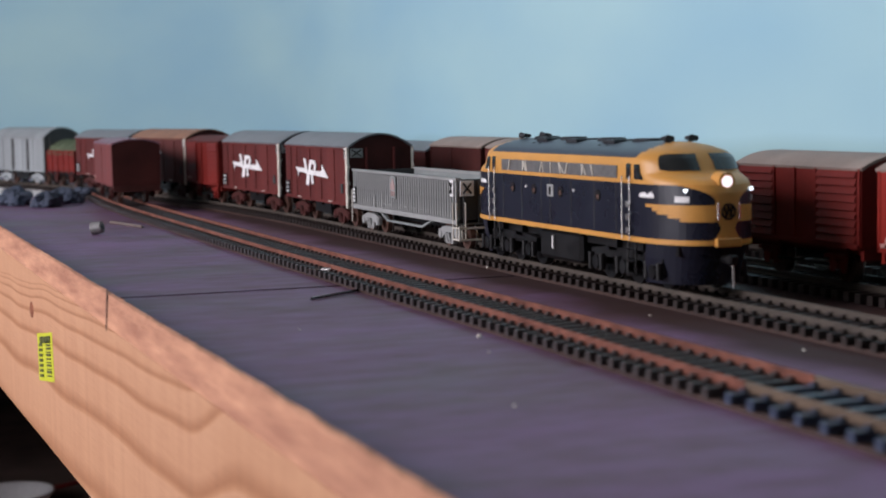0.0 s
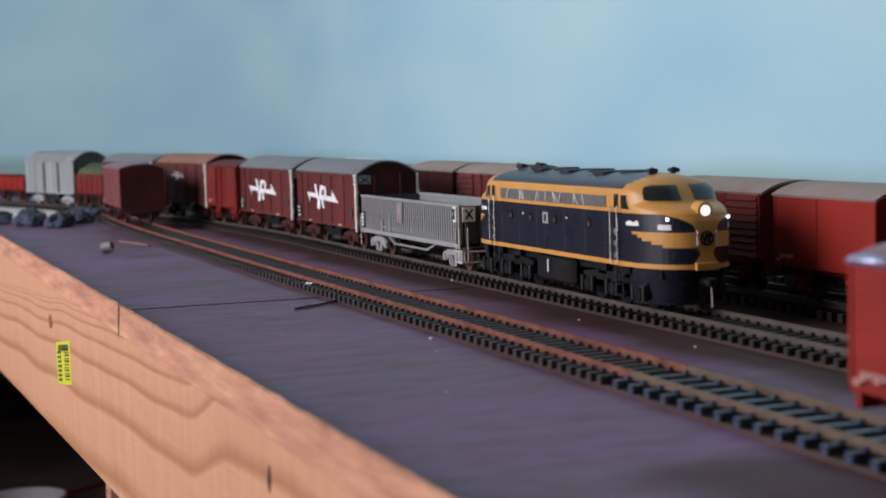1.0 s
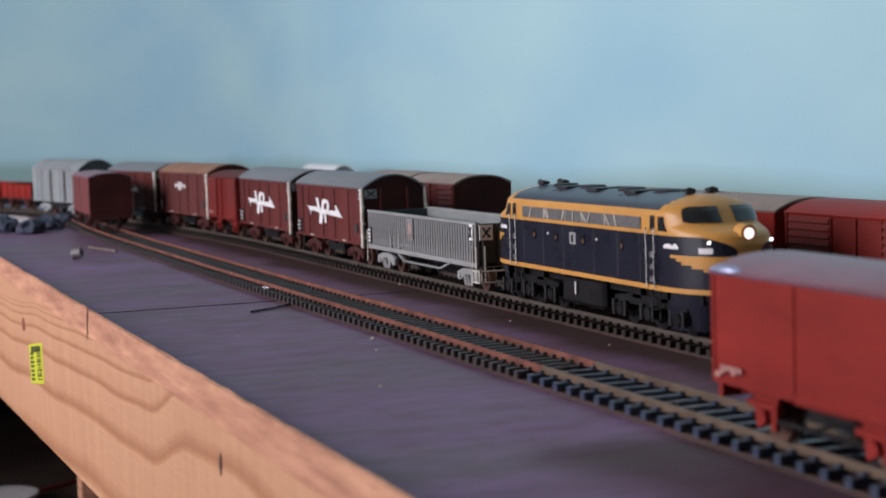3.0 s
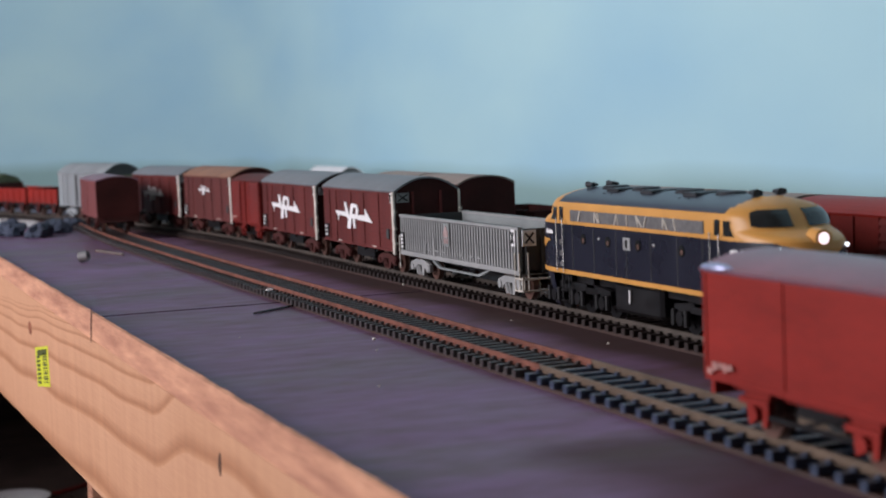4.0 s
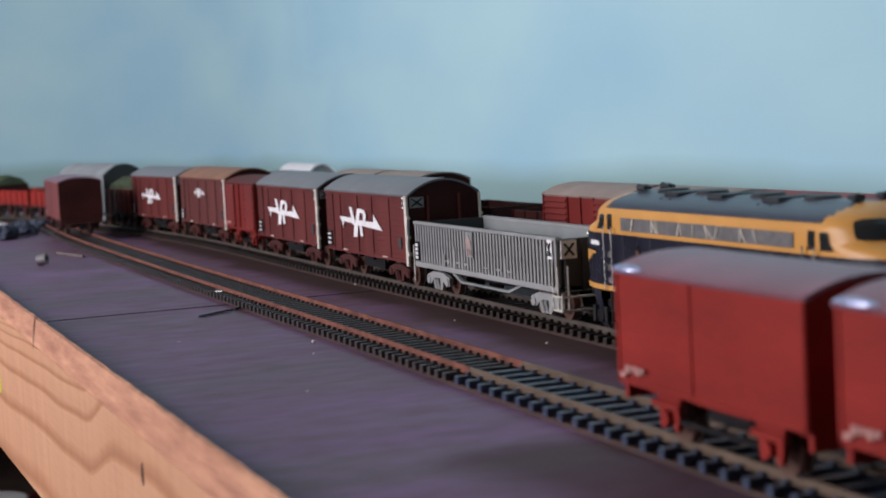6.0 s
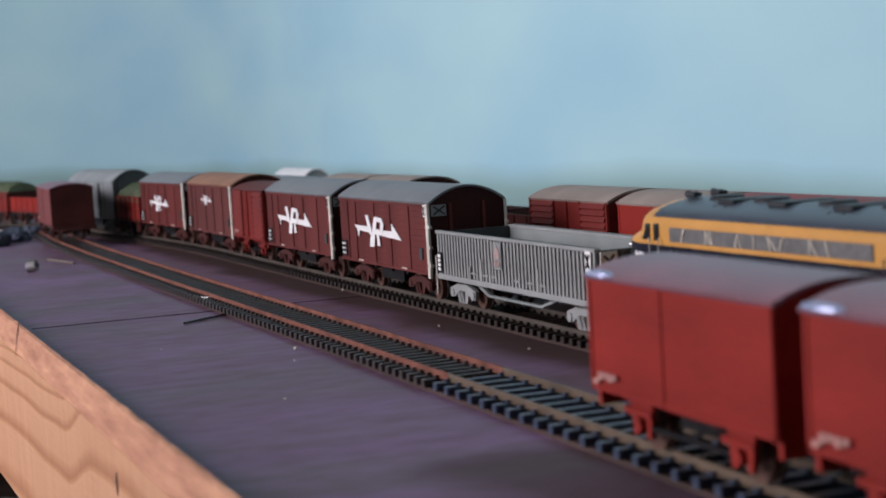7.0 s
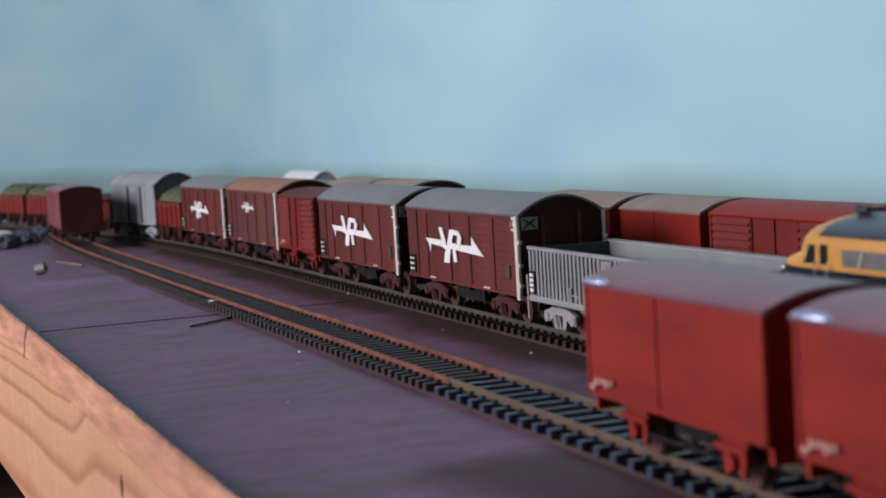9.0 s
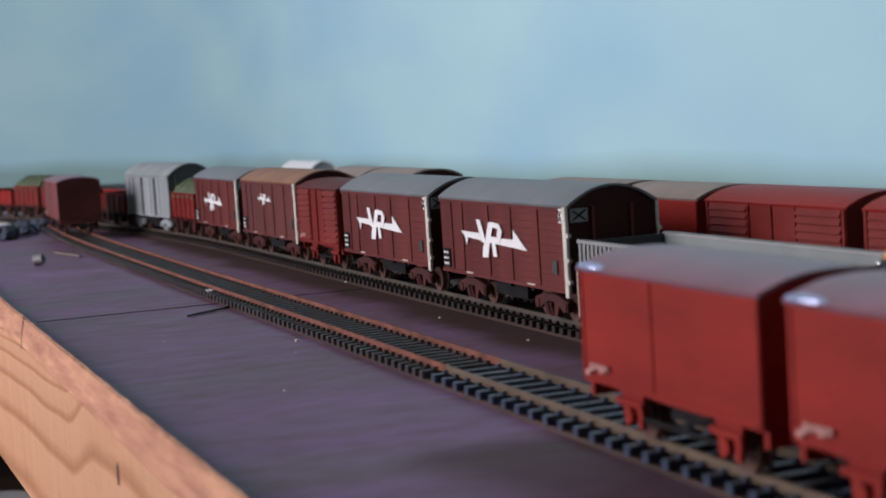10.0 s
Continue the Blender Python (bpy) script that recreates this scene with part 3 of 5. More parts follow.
def bogie(root, x, material, spin=False, span=0.0215, r=0.0050, depth=1.0):
    bm = bmesh.new()
    h = span / 2
    for s in (-1, 1):
        y0, y1 = s * 0.0116, s * 0.0132
        y0, y1 = min(y0, y1), max(y0, y1)
        prism(bm, [(-h - 0.0022, 0.0035), (-h - 0.0022, 0.0068), (-h * 0.55, 0.0086), (h * 0.55, 0.0086), (h + 0.0022, 0.0068), (h + 0.0022, 0.0035), (h - 0.0018, 0.0035), (h * 0.55, 0.0052), (h * 0.42, 0.0016), (-h * 0.42, 0.0016), (-h * 0.55, 0.0052), (-h + 0.0018, 0.0035)], y0, y1)
        yo = s * 0.0136
        for q in (-1, 1):
            cyl(bm, (q * h, y0, 0.0050), (q * h, yo, 0.0050), 0.0017, 8)
            cyl(bm, (q * 0.0014, s * 0.0130, 0.0020), (q * 0.0014, s * 0.0140, 0.0062), 0.0008, 6)
    box(bm, -0.0022, 0.0022, -0.0125, 0.0125, 0.0050, 0.0088)
    ob = part("bogie", bm, material, root)
    ob.location.x = x
    for q in (-1, 1):
        wheelset(root, x + q * h, r, spin)
    return ob


def coupler(root, x, z=0.0062, d=1):
    bm = B(min(x, x + d * 0.006), max(x, x + d * 0.006), -0.0012, 0.0012, z - 0.0009, z + 0.0009)
    box(bm, min(x + d * 0.0045, x + d * 0.0065), max(x + d * 0.0045, x + d * 0.0065), -0.002, 0.002, z - 0.0014, z + 0.0014)
    part("coupler", bm, M["black"], root)


def emblem(root, x, z, s, y, wide=1.85):
    """White slanting initials over an arrow bar, drawn as plain shapes."""
    bm = bmesh.new()
    w, h = s * wide, s * 0.42

    def stroke(depth, *pts):
        prism(bm, [(x + u * w, z + v * h) for u, v in pts], y - depth, y)
    stroke(0.00030, (-0.50, 0.11), (-0.14, 0.09), (-0.12, -0.10), (-0.39, -0.05), (-0.42, -0.28), (-0.44, -0.05))
    stroke(0.00042, (-0.24, 0.46), (-0.18, 0.46), (-0.11, -0.06), (-0.13, -0.16), (-0.18, -0.10))
    stroke(0.00036, (-0.05, 0.42), (0.03, 0.43), (-0.03, 0.00), (-0.08, -0.52), (-0.17, -0.53), (-0.15, -0.25), (-0.11, -0.05))
    stroke(0.00048, (0.00, 0.43), (0.11, 0.40), (0.09, 0.27), (0.00, 0.29))
    stroke(0.00048, (0.11, 0.40), (0.155, 0.22), (0.13, 0.03), (0.075, 0.06), (0.09, 0.27))
    stroke(0.00048, (0.13, 0.04), (-0.05, 0.05), (-0.07, -0.12), (0.10, -0.13))
    stroke(0.00040, (-0.01, -0.10), (0.04, -0.10), (0.06, -0.47), (0.00, -0.47))
    stroke(0.00030, (0.10, 0.03), (0.31, 0.04), (0.31, 0.28), (0.50, -0.20), (0.08, -0.14))
    part("emblem", bm, M["white"], root, "white painted emblem")


def planks(root, me, heights):
    for z in heights:
        ob = new("plank", me)
        ob.parent = root
        ob.location.z = z


def bogie_van(label, body, roof, length=0.1135, post="cream", ribs=True, logo=1.0, eave=0.0395, top=0.0453, spin=True, under="gear", mark=0.0256):
    """A long covered bogie van with a curved roof."""
    root = tagged(empty("bogie_van"), label, "railway wagon", "train vehicles")
    h, hw = length / 2, 0.0158
    zb = 0.0108
    bm = B(-h, h, -hw, hw, zb, eave - 0.0002)
    part("body", bm, M[body], root)
    # ends coloured darker than the sides: shade of the unlit faces, painted in
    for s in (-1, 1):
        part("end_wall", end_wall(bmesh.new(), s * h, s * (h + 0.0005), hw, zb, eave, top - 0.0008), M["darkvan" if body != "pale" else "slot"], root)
    part("roof", arched(bmesh.new(), -h - 0.0012, h + 0.0012, hw + 0.0006, eave - 0.0004, top), M[roof], root, "")
    # planking grooves, door leaves and ribs on both sides
    for s in (-1, 1):
        y0, y1 = sorted((s * hw, s * (hw + 0.00020)))
        nb = 11
        dz = (eave - zb - 0.002) / nb
        planks(root, mesh(B(-h + 0.001, h - 0.001, y0, y1, 0, dz - 0.00035), "plank", M[body]), [zb + 0.0006 + dz * i for i in range(nb)])
        bm = bmesh.new()
        y0, y1 = sorted((s * hw, s * (hw + 0.0007)))
        for fx in (-0.80, -0.60, -0.16, 0.20, 0.60):
            x = fx * h
            box(bm, x - 0.0006, x + 0.0006, y0, y1, zb, eave - 0.0012, bevel=0.0001)
        box(bm, -h, h, y0, y1, zb - 0.0002, zb + 0.0010)
        box(bm, -h, h, y0, y1, eave - 0.0022, eave - 0.0012)
        part("door_frame", bm, M[body], root)
    if post:
        for s in (-1, 1):
            y0, y1 = sorted((s * hw, s * (hw + 0.0012)))
            bm = B(h - 0.0016, h + 0.0009, y0, y1, zb - 0.0014, eave - 0.0008, bevel=0.0002)
            for z in (0.014, 0.021, 0.029):
                box(bm, h - 0.0002, h + 0.0024, y0, y1, z, z + 0.0012)
            part("corner_post", bm, M[post], root, "cream painted end post")
            y0, y1 = sorted((s * (hw + 0.0006), s * (hw + 0.0009)))
            part("marker_plate", B(h - 0.0046, h - 0.0018, y0, y1, eave - 0.0060, eave - 0.0014), M["white"], root)
            bm = bmesh.new()
            for q in (-1, 1):
                cyl(bm, (h - 0.0042, s * (hw + 0.0010), eave - 0.0037 - q * 0.0018), (h - 0.0022, s * (hw + 0.0010), eave - 0.0037 + q * 0.0018), 0.00022, 5)
            part("cross_mark", bm, M["black"], root)
        # crossed plate on the end
        part("marker_plate", B(h + 0.0005, h + 0.0009, -hw + 0.0008, -hw + 0.0070, eave - 0.0058, eave - 0.0014), M["grey"], root)
        bm = bmesh.new()
        for q in (-1, 1):
            cyl(bm, (h + 0.0010, -hw + 0.0015, eave - 0.0036 - q * 0.0016), (h + 0.0010, -hw + 0.0063, eave - 0.0036 + q * 0.0016), 0.0003, 5)
        part("cross_mark", bm, M["black"], root)
    for y in (-0.007, 0.007):
        part("end_stanchion", B(h + 0.0004, h + 0.0013, y - 0.0005, y + 0.0005, zb, eave - 0.001), M[body], root)
        part("end_stanchion", B(-h - 0.0013, -h - 0.0004, y - 0.0005, y + 0.0005, zb, eave - 0.001), M[body], root)
    if logo:
        for s in (-1,):
            emblem(root, -0.0045, mark, 0.0325 * logo, -hw - 0.0006)
        bm = B(-h + 0.0018, -h + 0.0085, -hw - 0.0007, -hw - 0.0002, 0.0125, 0.0195)
        part("data_panel", bm, M["black"], root, "black data panel")
        bm = bmesh.new()
        for i in range(3):
            box(bm, -h + 0.0028, -h + 0.0050, -hw - 0.00095, -hw - 0.0007, 0.0134 + i * 0.0021, 0.0142 + i * 0.0021)
            box(bm, -h + 0.0058, -h + 0.0072, -hw - 0.00095, -hw - 0.0007, 0.0134 + i * 0.0021, 0.0142 + i * 0.0021)
        part("data_lines", bm, M["white"], root)
        for x in (-0.5 * h, 0.48 * h):
            part("tie_plate", B(x - 0.0030, x + 0.0030, -hw - 0.0009, -hw - 0.0006, zb + 0.0007, zb + 0.0012), M["cream"], root)
        part("ladder_step", B(0.80 * h, 0.86 * h, -hw - 0.0008, -hw - 0.0004, 0.0165, 0.0210), M["slot"], root)
    bm = B(-h + 0.002, h - 0.002, -0.0035, 0.0035, 0.0072, zb)
    box(bm, -0.016, 0.012, -0.0115, 0.0105, 0.0048, zb)
    for x in (-0.02, 0.0, 0.02):
        box(bm, x - 0.001, x + 0.001, -0.013, 0.013, 0.0085, zb)
    part("underframe", bm, M["black"], root)
    for s in (-1, 1):
        bogie(root, s * (h - 0.0215), M[under], spin)
        coupler(root, s * h, d=s)
    return root


def four_wheel_van(label, body, roof, length=0.0735, louvre=False, eave=0.0365, top=0.0395, spin=False, group="", power=2.4, plain=False, hw=0.0158):
    root = tagged(empty("goods_van"), label, "railway wagon", group)
    h = length / 2
    zb = 0.0118
    part("body", B(-h, h, -hw, hw, zb, eave, bevel=0.0002), M[body], root)
    # brown vans get darker ends, the shade put into the colour
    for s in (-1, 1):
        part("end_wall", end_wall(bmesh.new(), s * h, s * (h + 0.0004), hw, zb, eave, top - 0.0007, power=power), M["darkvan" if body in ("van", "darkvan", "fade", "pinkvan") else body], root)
    part("roof", arched(bmesh.new(), -h - 0.001, h + 0.001, hw + 0.0006, eave - 0.0004, top, power=power), M[roof], root)
    for s in (-1, 1):
        nb = 9 if louvre else 10
        dz = (eave - zb - 0.0022) / nb
        if louvre:
            for a, b in ((-h + 0.002, -h * 0.36), (h * 0.36, h - 0.002)):
                for i in range(nb):
                    z = zb + 0.0012 + dz * i
                    bm = bmesh.new()
                    g = bmesh.ops.create_cube(bm, size=1.0)
                    for v in g["verts"]:
                        lowz = v.co.z < 0
                        v.co = Vector(((a + b) / 2 + v.co.x * (b - a), s * (hw + (0.0011 if lowz else 0.0002)) if v.co.y * s > 0 else s * hw, z + (0.0002 if lowz else dz * 0.92)))
                    part("louvre_board", bm, M[body], root)
        elif not plain:
            y0, y1 = sorted((s * hw, s * (hw + 0.00007)))
            planks(root, mesh(B(-h + 0.0008, h - 0.0008, y0, y1, 0, dz - 0.00014), "plank", M[body]), [zb + 0.0012 + dz * i for i in range(nb)])
        bm = bmesh.new()
        y0, y1 = sorted((s * hw, s * (hw + (0.0006 if louvre else 0.00028))))
        box(bm, -h, h, y0, y1, zb - 0.0003, zb + 0.0010)
        for fx in (-0.34, 0.0, 0.34) if louvre else (-0.12,):
            box(bm, fx * h - 0.0004, fx * h + 0.0004, y0, y1, zb, eave - 0.0008)
        for fx in (-1, 1):
            box(bm, fx * (h - 0.0005) - 0.0006, fx * (h - 0.0005) + 0.0006, y0, y1, zb, eave - 0.0006)
        part("door_frame", bm, M[body], root)
    bm = bmesh.new()
    for i in range(4):
        x = -h + 0.0045 + i * 0.0022
        box(bm, x, x + 0.0016, -hw - 0.0009, -hw - 0.0006, zb + 0.0022 + 0.0006 * (i % 2), zb + 0.0040)
    box(bm, -h + 0.0022, -h + 0.0042, -hw - 0.0009, -hw - 0.0006, zb + 0.0012, zb + 0.0024)
    part("lettering", bm, M["letter"], root, "small faded white lettering")
    # running gear
    wb = length * 0.27
    gear = M[body] if body in ("red", "brightred") else M["gear"]
    bm = B(-h, h, -0.010, -0.0085, 0.0088, zb)
    box(bm, -h, h, 0.0085, 0.010, 0.0088, zb)
    box(bm, -h, -h + 0.0016, -0.0145, 0.0145, 0.0080, zb)
    box(bm, h - 0.0016, h, -0.0145, 0.0145, 0.0080, zb)
    part("underframe", bm, gear, root)
    for q in (-1, 1):
        for s in (-1, 1):
            y0, y1 = sorted((s * 0.0118, s * 0.0130))
            bm = bmesh.new()
            prism(bm, [(q * wb - 0.0052, zb), (q * wb - 0.0036, 0.0030), (q * wb - 0.0022, 0.0030), (q * wb - 0.0016, 0.0074), (q * wb + 0.0016, 0.0074), (q * wb + 0.0022, 0.0030), (q * wb + 0.0036, 0.0030), (q * wb + 0.0052, zb)], y0, y1)
            box(bm, q * wb - 0.0058, q * wb + 0.0058, *sorted((s * 0.0126, s * 0.0140)), 0.0076, 0.0090)
            cyl(bm, (q * wb, s * 0.0118, 0.0056), (q * wb, s * 0.0142, 0.0056), 0.0017, 8)
            part("axle_guard", bm, gear, root)
        wheelset(root, q * wb, 0.0055, spin)
        coupler(root, q * h, d=q)
    bm = B(-0.010, 0.008, -0.009, 0.009, 0.0060, zb)
    box(bm, -0.016, 0.018, -0.0128, -0.0120, 0.0048, 0.0058)
    cyl(bm, (-0.004, -0.0124, 0.0052), (0.012, -0.0124, 0.0095), 0.0004, 6)
    part("brake_gear", bm, M["black"], root)
    return root


def open_wagon(label, body, tarp=False, length=0.070, high=0.0245, spin=False, group="", hw=0.0152):
    root = tagged(empty("open_wagon"), label, "railway wagon", group)
    h, zb, th = length / 2, 0.0112, 0.0010
    part("wagon_floor", B(-h, h, -hw, hw, zb - 0.001, zb + 0.001), M["black"], root)
    for s in (-1, 1):
        y0, y1 = sorted((s * hw, s * (hw - th)))
        bm = B(-h, h, y0, y1, zb, high, bevel=0.0001)
        y0, y1 = sorted((s * hw, s * (hw + 0.0006)))
        part("side", bm, M[body], root)
        post = mesh(B(-0.0007, 0.0007, y0, y1, zb - 0.001, high), "stanchion", M[body])
        for fx in (-0.98, -0.6, -0.2, 0.2, 0.6, 0.98):
            ob = new("stanchion", post)
            ob.parent = root
            ob.location.x = fx * h
        x0, x1 = sorted((s * h, s * (h - th)))
        bm = B(x0, x1, -hw + th, hw - th, zb, high)
        # dark brown on the ends paints their shade
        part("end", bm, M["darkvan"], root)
    if tarp:
        bm = bmesh.new()
        nx, ny = 12, 8
        rng = random.Random(5)
        g = [[bm.verts.new((-h * 0.99 + 2 * h * 0.99 * i / nx, -hw * 1.03 + 2 * hw * 1.03 * j / ny,
              high + (0.0090 * (1 - (2 * j / ny - 1) ** 2) * (0.75 + 0.25 * math.sin(i * 1.6)) if 0 < j < ny else -0.0030) + rng.uniform(-0.0004, 0.0004))) for j in range(ny + 1)] for i in range(nx + 1)]
        for i in range(nx):
            for j in range(ny):
                bm.faces.new((g[i][j], g[i + 1][j], g[i + 1][j + 1], g[i][j + 1]))
        for i in (0, nx):
            bm.faces.new([g[i][j] for j in range(ny + 1)])
        part("tarpaulin", bm, M["tarp"], root, "sagging green tarpaulin over the load")
    wb = length * 0.27
    for q in (-1, 1):
        for s in (-1, 1):
            y0, y1 = sorted((s * 0.0118, s * 0.0132))
            part("axle_guard", prism(bmesh.new(), [(q * wb - 0.0055, zb), (q * wb - 0.0026, 0.0030), (q * wb + 0.0026, 0.0030), (q * wb + 0.0055, zb)], y0, y1), M["darkvan"], root)
        wheelset(root, q * wb, 0.0055, spin)
        coupler(root, q * h, d=q)
    part("underframe", B(-h, h, -0.0095, 0.0095, 0.0080, zb), M["black"], root)
    return root


def gondola(label):
    """The long grey open wagon with ribbed sides."""
    root = tagged(empty("gondola_wagon"), label, "railway wagon", "train vehicles")
    h, hw, zb, top, th = 0.0680, 0.0158, 0.0108, 0.0288, 0.0010
    part("wagon_floor", B(-h, h, -hw, hw, zb - 0.0006, zb + 0.0012), M["greyin"], root)
    for s in (-1, 1):
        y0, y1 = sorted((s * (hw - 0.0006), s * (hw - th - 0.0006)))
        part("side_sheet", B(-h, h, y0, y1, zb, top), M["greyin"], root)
        # near-black sheet behind the ribs stands in for the shade between them
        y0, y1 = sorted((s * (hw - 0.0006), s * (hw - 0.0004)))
        part("side_shadow_line", B(-h, h, y0, y1, zb + 0.002, top - 0.0015), M["recess"], root, "dark sheet painting the shade between ribs")
        n = 46
        me = None
        for i in range(n + 1):
            x = -h + 0.0010 + (2 * h - 0.0020) * i / n
            if me is None:
                y0, y1 = sorted((s * (hw - 0.0004), s * (hw + 0.0004)))
                me = mesh(B(-0.00072, 0.00072, y0, y1, zb + 0.0012, top - 0.0008), "rib", M["grey"])
            ob = new("rib", me)
            ob.parent = root
            ob.location.x = x
        y0, y1 = sorted((s * (hw - 0.0008), s * (hw + 0.0008)))
        part("top_rail", B(-h - 0.0003, h + 0.0003, *sorted((s * (hw - th - 0.0008), s * (hw + 0.0008))), top - 0.0012, top, bevel=0.0002), M["grey"], root)
        part("sill", B(-h, h, y0, y1, zb - 0.0006, zb + 0.0014, bevel=0.0002), M["grey"], root)
        bm = bmesh.new()
        for fx in (-0.52, -0.36, -0.24, 0.05, 0.22, 0.36):
            box(bm, fx * h, fx * h + 0.0012, *sorted((s * (hw + 0.0003), s * (hw + 0.0009))), zb + 0.0014, zb + (0.0062 if int(fx * 100) % 3 else 0.0092))
            box(bm, fx * h, fx * h + 0.0062, *sorted((s * (hw + 0.0003), s * (hw + 0.0007))), zb + 0.0034, zb + 0.0040)
        part("door_latch", bm, M["grey"], root)
        # grey ends coloured near-black, painting the shade on the unlit face
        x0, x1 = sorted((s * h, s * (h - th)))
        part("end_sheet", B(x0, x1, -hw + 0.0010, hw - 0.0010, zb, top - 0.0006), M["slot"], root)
        bm = bmesh.new()
        for k in range(5):
            y = -hw + 0.003 + k * (2 * hw - 0.006) / 4
            x0, x1 = sorted((s * h, s * (h + 0.0009)))
            box(bm, x0, x1, y - 0.0007, y + 0.0007, zb, top - 0.001)
        part("end_stanchion", bm, M["slot"], root)
        # sag brace
        bm = bmesh.new()
        y0, y1 = sorted((s * 0.0135, s * 0.0148))
        prism(bm, [(-0.034, 0.0102), (-0.030, 0.0102), (-0.022, 0.0072), (0.022, 0.0072), (0.034, 0.0102), (0.037, 0.0102), (0.023, 0.0064), (-0.023, 0.0064)], y0, y1)
        part("truss_beam", bm, M["greyin"], root)
    part("emblem_plate", B(-0.0120, -0.0050, -hw - 0.0008, -hw - 0.0004, 0.0175, 0.0270), M["greyin"], root)
    bm = bmesh.new()
    prism(bm, [(-0.0112, 0.0212), (-0.0112, 0.0232), (-0.0085, 0.0262), (-0.0060, 0.0232), (-0.0060, 0.0212)], -hw - 0.0011, -hw - 0.0008)
    for i in range(3):
        box(bm, -0.0108 + i * 0.0018, -0.0096 + i * 0.0018, -hw - 0.0011, -hw - 0.0008, 0.0184, 0.0206)
    part("emblem", bm, M["pink"], root, "faded red emblem")
    part("data_panel", B(-h + 0.0012, -h + 0.0052, -hw - 0.0009, -hw - 0.0004, 0.0128, 0.0205), M["black"], root)
    bm = bmesh.new()
    for i in range(4):
        box(bm, -h + 0.0018, -h + 0.0046, -hw - 0.0012, -hw - 0.0009, 0.0135 + i * 0.0017, 0.0146 + i * 0.0017)
    part("data_lines", bm, M["white"], root)
    part("marker_plate", B(h - 0.0062, h - 0.0024, -hw - 0.0009, -hw - 0.0004, 0.0214, 0.0280), M["white"], root)
    part("marker_plate", B(h + 0.0009, h + 0.0013, -hw + 0.0008, -hw + 0.0066, 0.0216, 0.0278), M["white"], root)
    bm = bmesh.new()
    for q in (-1, 1):
        cyl(bm, (h - 0.0054, -hw - 0.0011, 0.0247 - q * 0.0022), (h - 0.0032, -hw - 0.0011, 0.0247 + q * 0.0022), 0.0003, 5)
        cyl(bm, (h + 0.0015, -hw + 0.0020, 0.0247 - q * 0.0020), (h + 0.0015, -hw + 0.0054, 0.0247 + q * 0.0020), 0.0004, 5)
    part("cross_mark", bm, M["black"], root)
    bm = bmesh.new()
    part("end_handrail", cyl(bmesh.new(), (-h - 0.0008, -hw - 0.0008, 0.0040), (-h - 0.0008, -hw - 0.0008, 0.0190), 0.00032, 6), M["cream"], root)
    for x in (h - 0.0030, h + 0.0010):
        for y in (-hw - 0.0008, -hw + 0.0030):
            cyl(bm, (x, y, 0.0040), (x, y, 0.0190), 0.00032, 6)
    for z in (0.0044, 0.0090):
        cyl(bm, (h - 0.0030, -hw - 0.0008, z), (h + 0.0040, -hw - 0.0008, z), 0.0004, 6)
        cyl(bm, (h + 0.0040, -hw - 0.0008, z), (h + 0.0040, hw, z), 0.0004, 6)
    cyl(bm, (h + 0.0040, -hw - 0.0008, 0.0044), (h + 0.0040, -hw - 0.0008, 0.0100), 0.0004, 6)
    part("shunter_step", bm, M["cream"], root, "pale wire steps and handrails")
    part("underframe", B(-h + 0.002, h - 0.002, -0.004, 0.004, 0.0062, zb), M["black"], root)
    for s in (-1, 1):
        bogie(root, s * (h - 0.0165), M["grey"], True, span=0.0200)
        coupler(root, s * h, d=s)
    return root


# ---- the streamlined diesel ----
LH, LW = 0.0860, 0.0166


def outline(xf, w, xs=0.058, power=2.3, n=14, rear=True):
    """Plan outline, anticlockwise from the middle of the near side round the front nose; points (x, y)."""
    q = []
    for i in range(7):
        q.append((xs * i / 6, -w))
    for i in range(1, n + 1):
        a = math.pi / 2 * i / n
        q.append((xs + (xf - xs) * math.sin(a) ** (2 / power), -w * max(0.0, math.cos(a)) ** (2 / power)))
    half = q + [(x, -y) for x, y in q[-2::-1]]
    return half + [(-x, y) for x, y in half[-2:0:-1]]


def level(z):
    """Front reach and half width of the body at a height above the rail."""
    fx = [(0.0085, 0.0838), (0.0145, LH), (0.0300, LH), (0.0325, 0.0852), (0.0338, 0.0832), (0.0348, 0.0790), (0.0356, 0.0752), (0.0400, 0.0718), (0.0420, 0.0695), (0.0438, 0.0655), (0.0448, 0.0600)]
    wx = [(0.0085, LW), (0.0370, LW), (0.0395, LW - 0.0003), (0.0408, LW - 0.0013), (0.0420, LW - 0.0032), (0.0432, LW - 0.0062), (0.0442, LW - 0.0100), (0.0448, LW - 0.0135)]

    def ip(tab):
        for (a, u), (b, v) in zip(tab, tab[1:]):
            if z <= b:
                return u + (v - u) * max(0, (z - a)) / (b - a)
        return tab[-1][1]
    return ip(fx), ip(wx)


def skin(u, z, off=0.0):
    """A point on the body: u in 0..1 runs from the middle of the near side to the nose's centre line."""
    xf, w = level(z)
    q = outline(xf, w)[:21]
    k = max(0.0, min(0.9999, u)) * 20
    i = int(k)
    (x0, y0), (x1, y1) = q[i], q[i + 1]
    t = k - i
    d = Vector((x1 - x0, y1 - y0, 0)).normalized()
    return Vector((x0 + (x1 - x0) * t + d.y * off, y0 + (y1 - y0) * t - d.x * off, z))


def u_of(x, z):
    lo, hi = 0.0, 1.0
    for _ in range(24):
        mid = (lo + hi) / 2
        if skin(mid, z).x < x:
            lo = mid
        else:
            hi = mid
    return lo


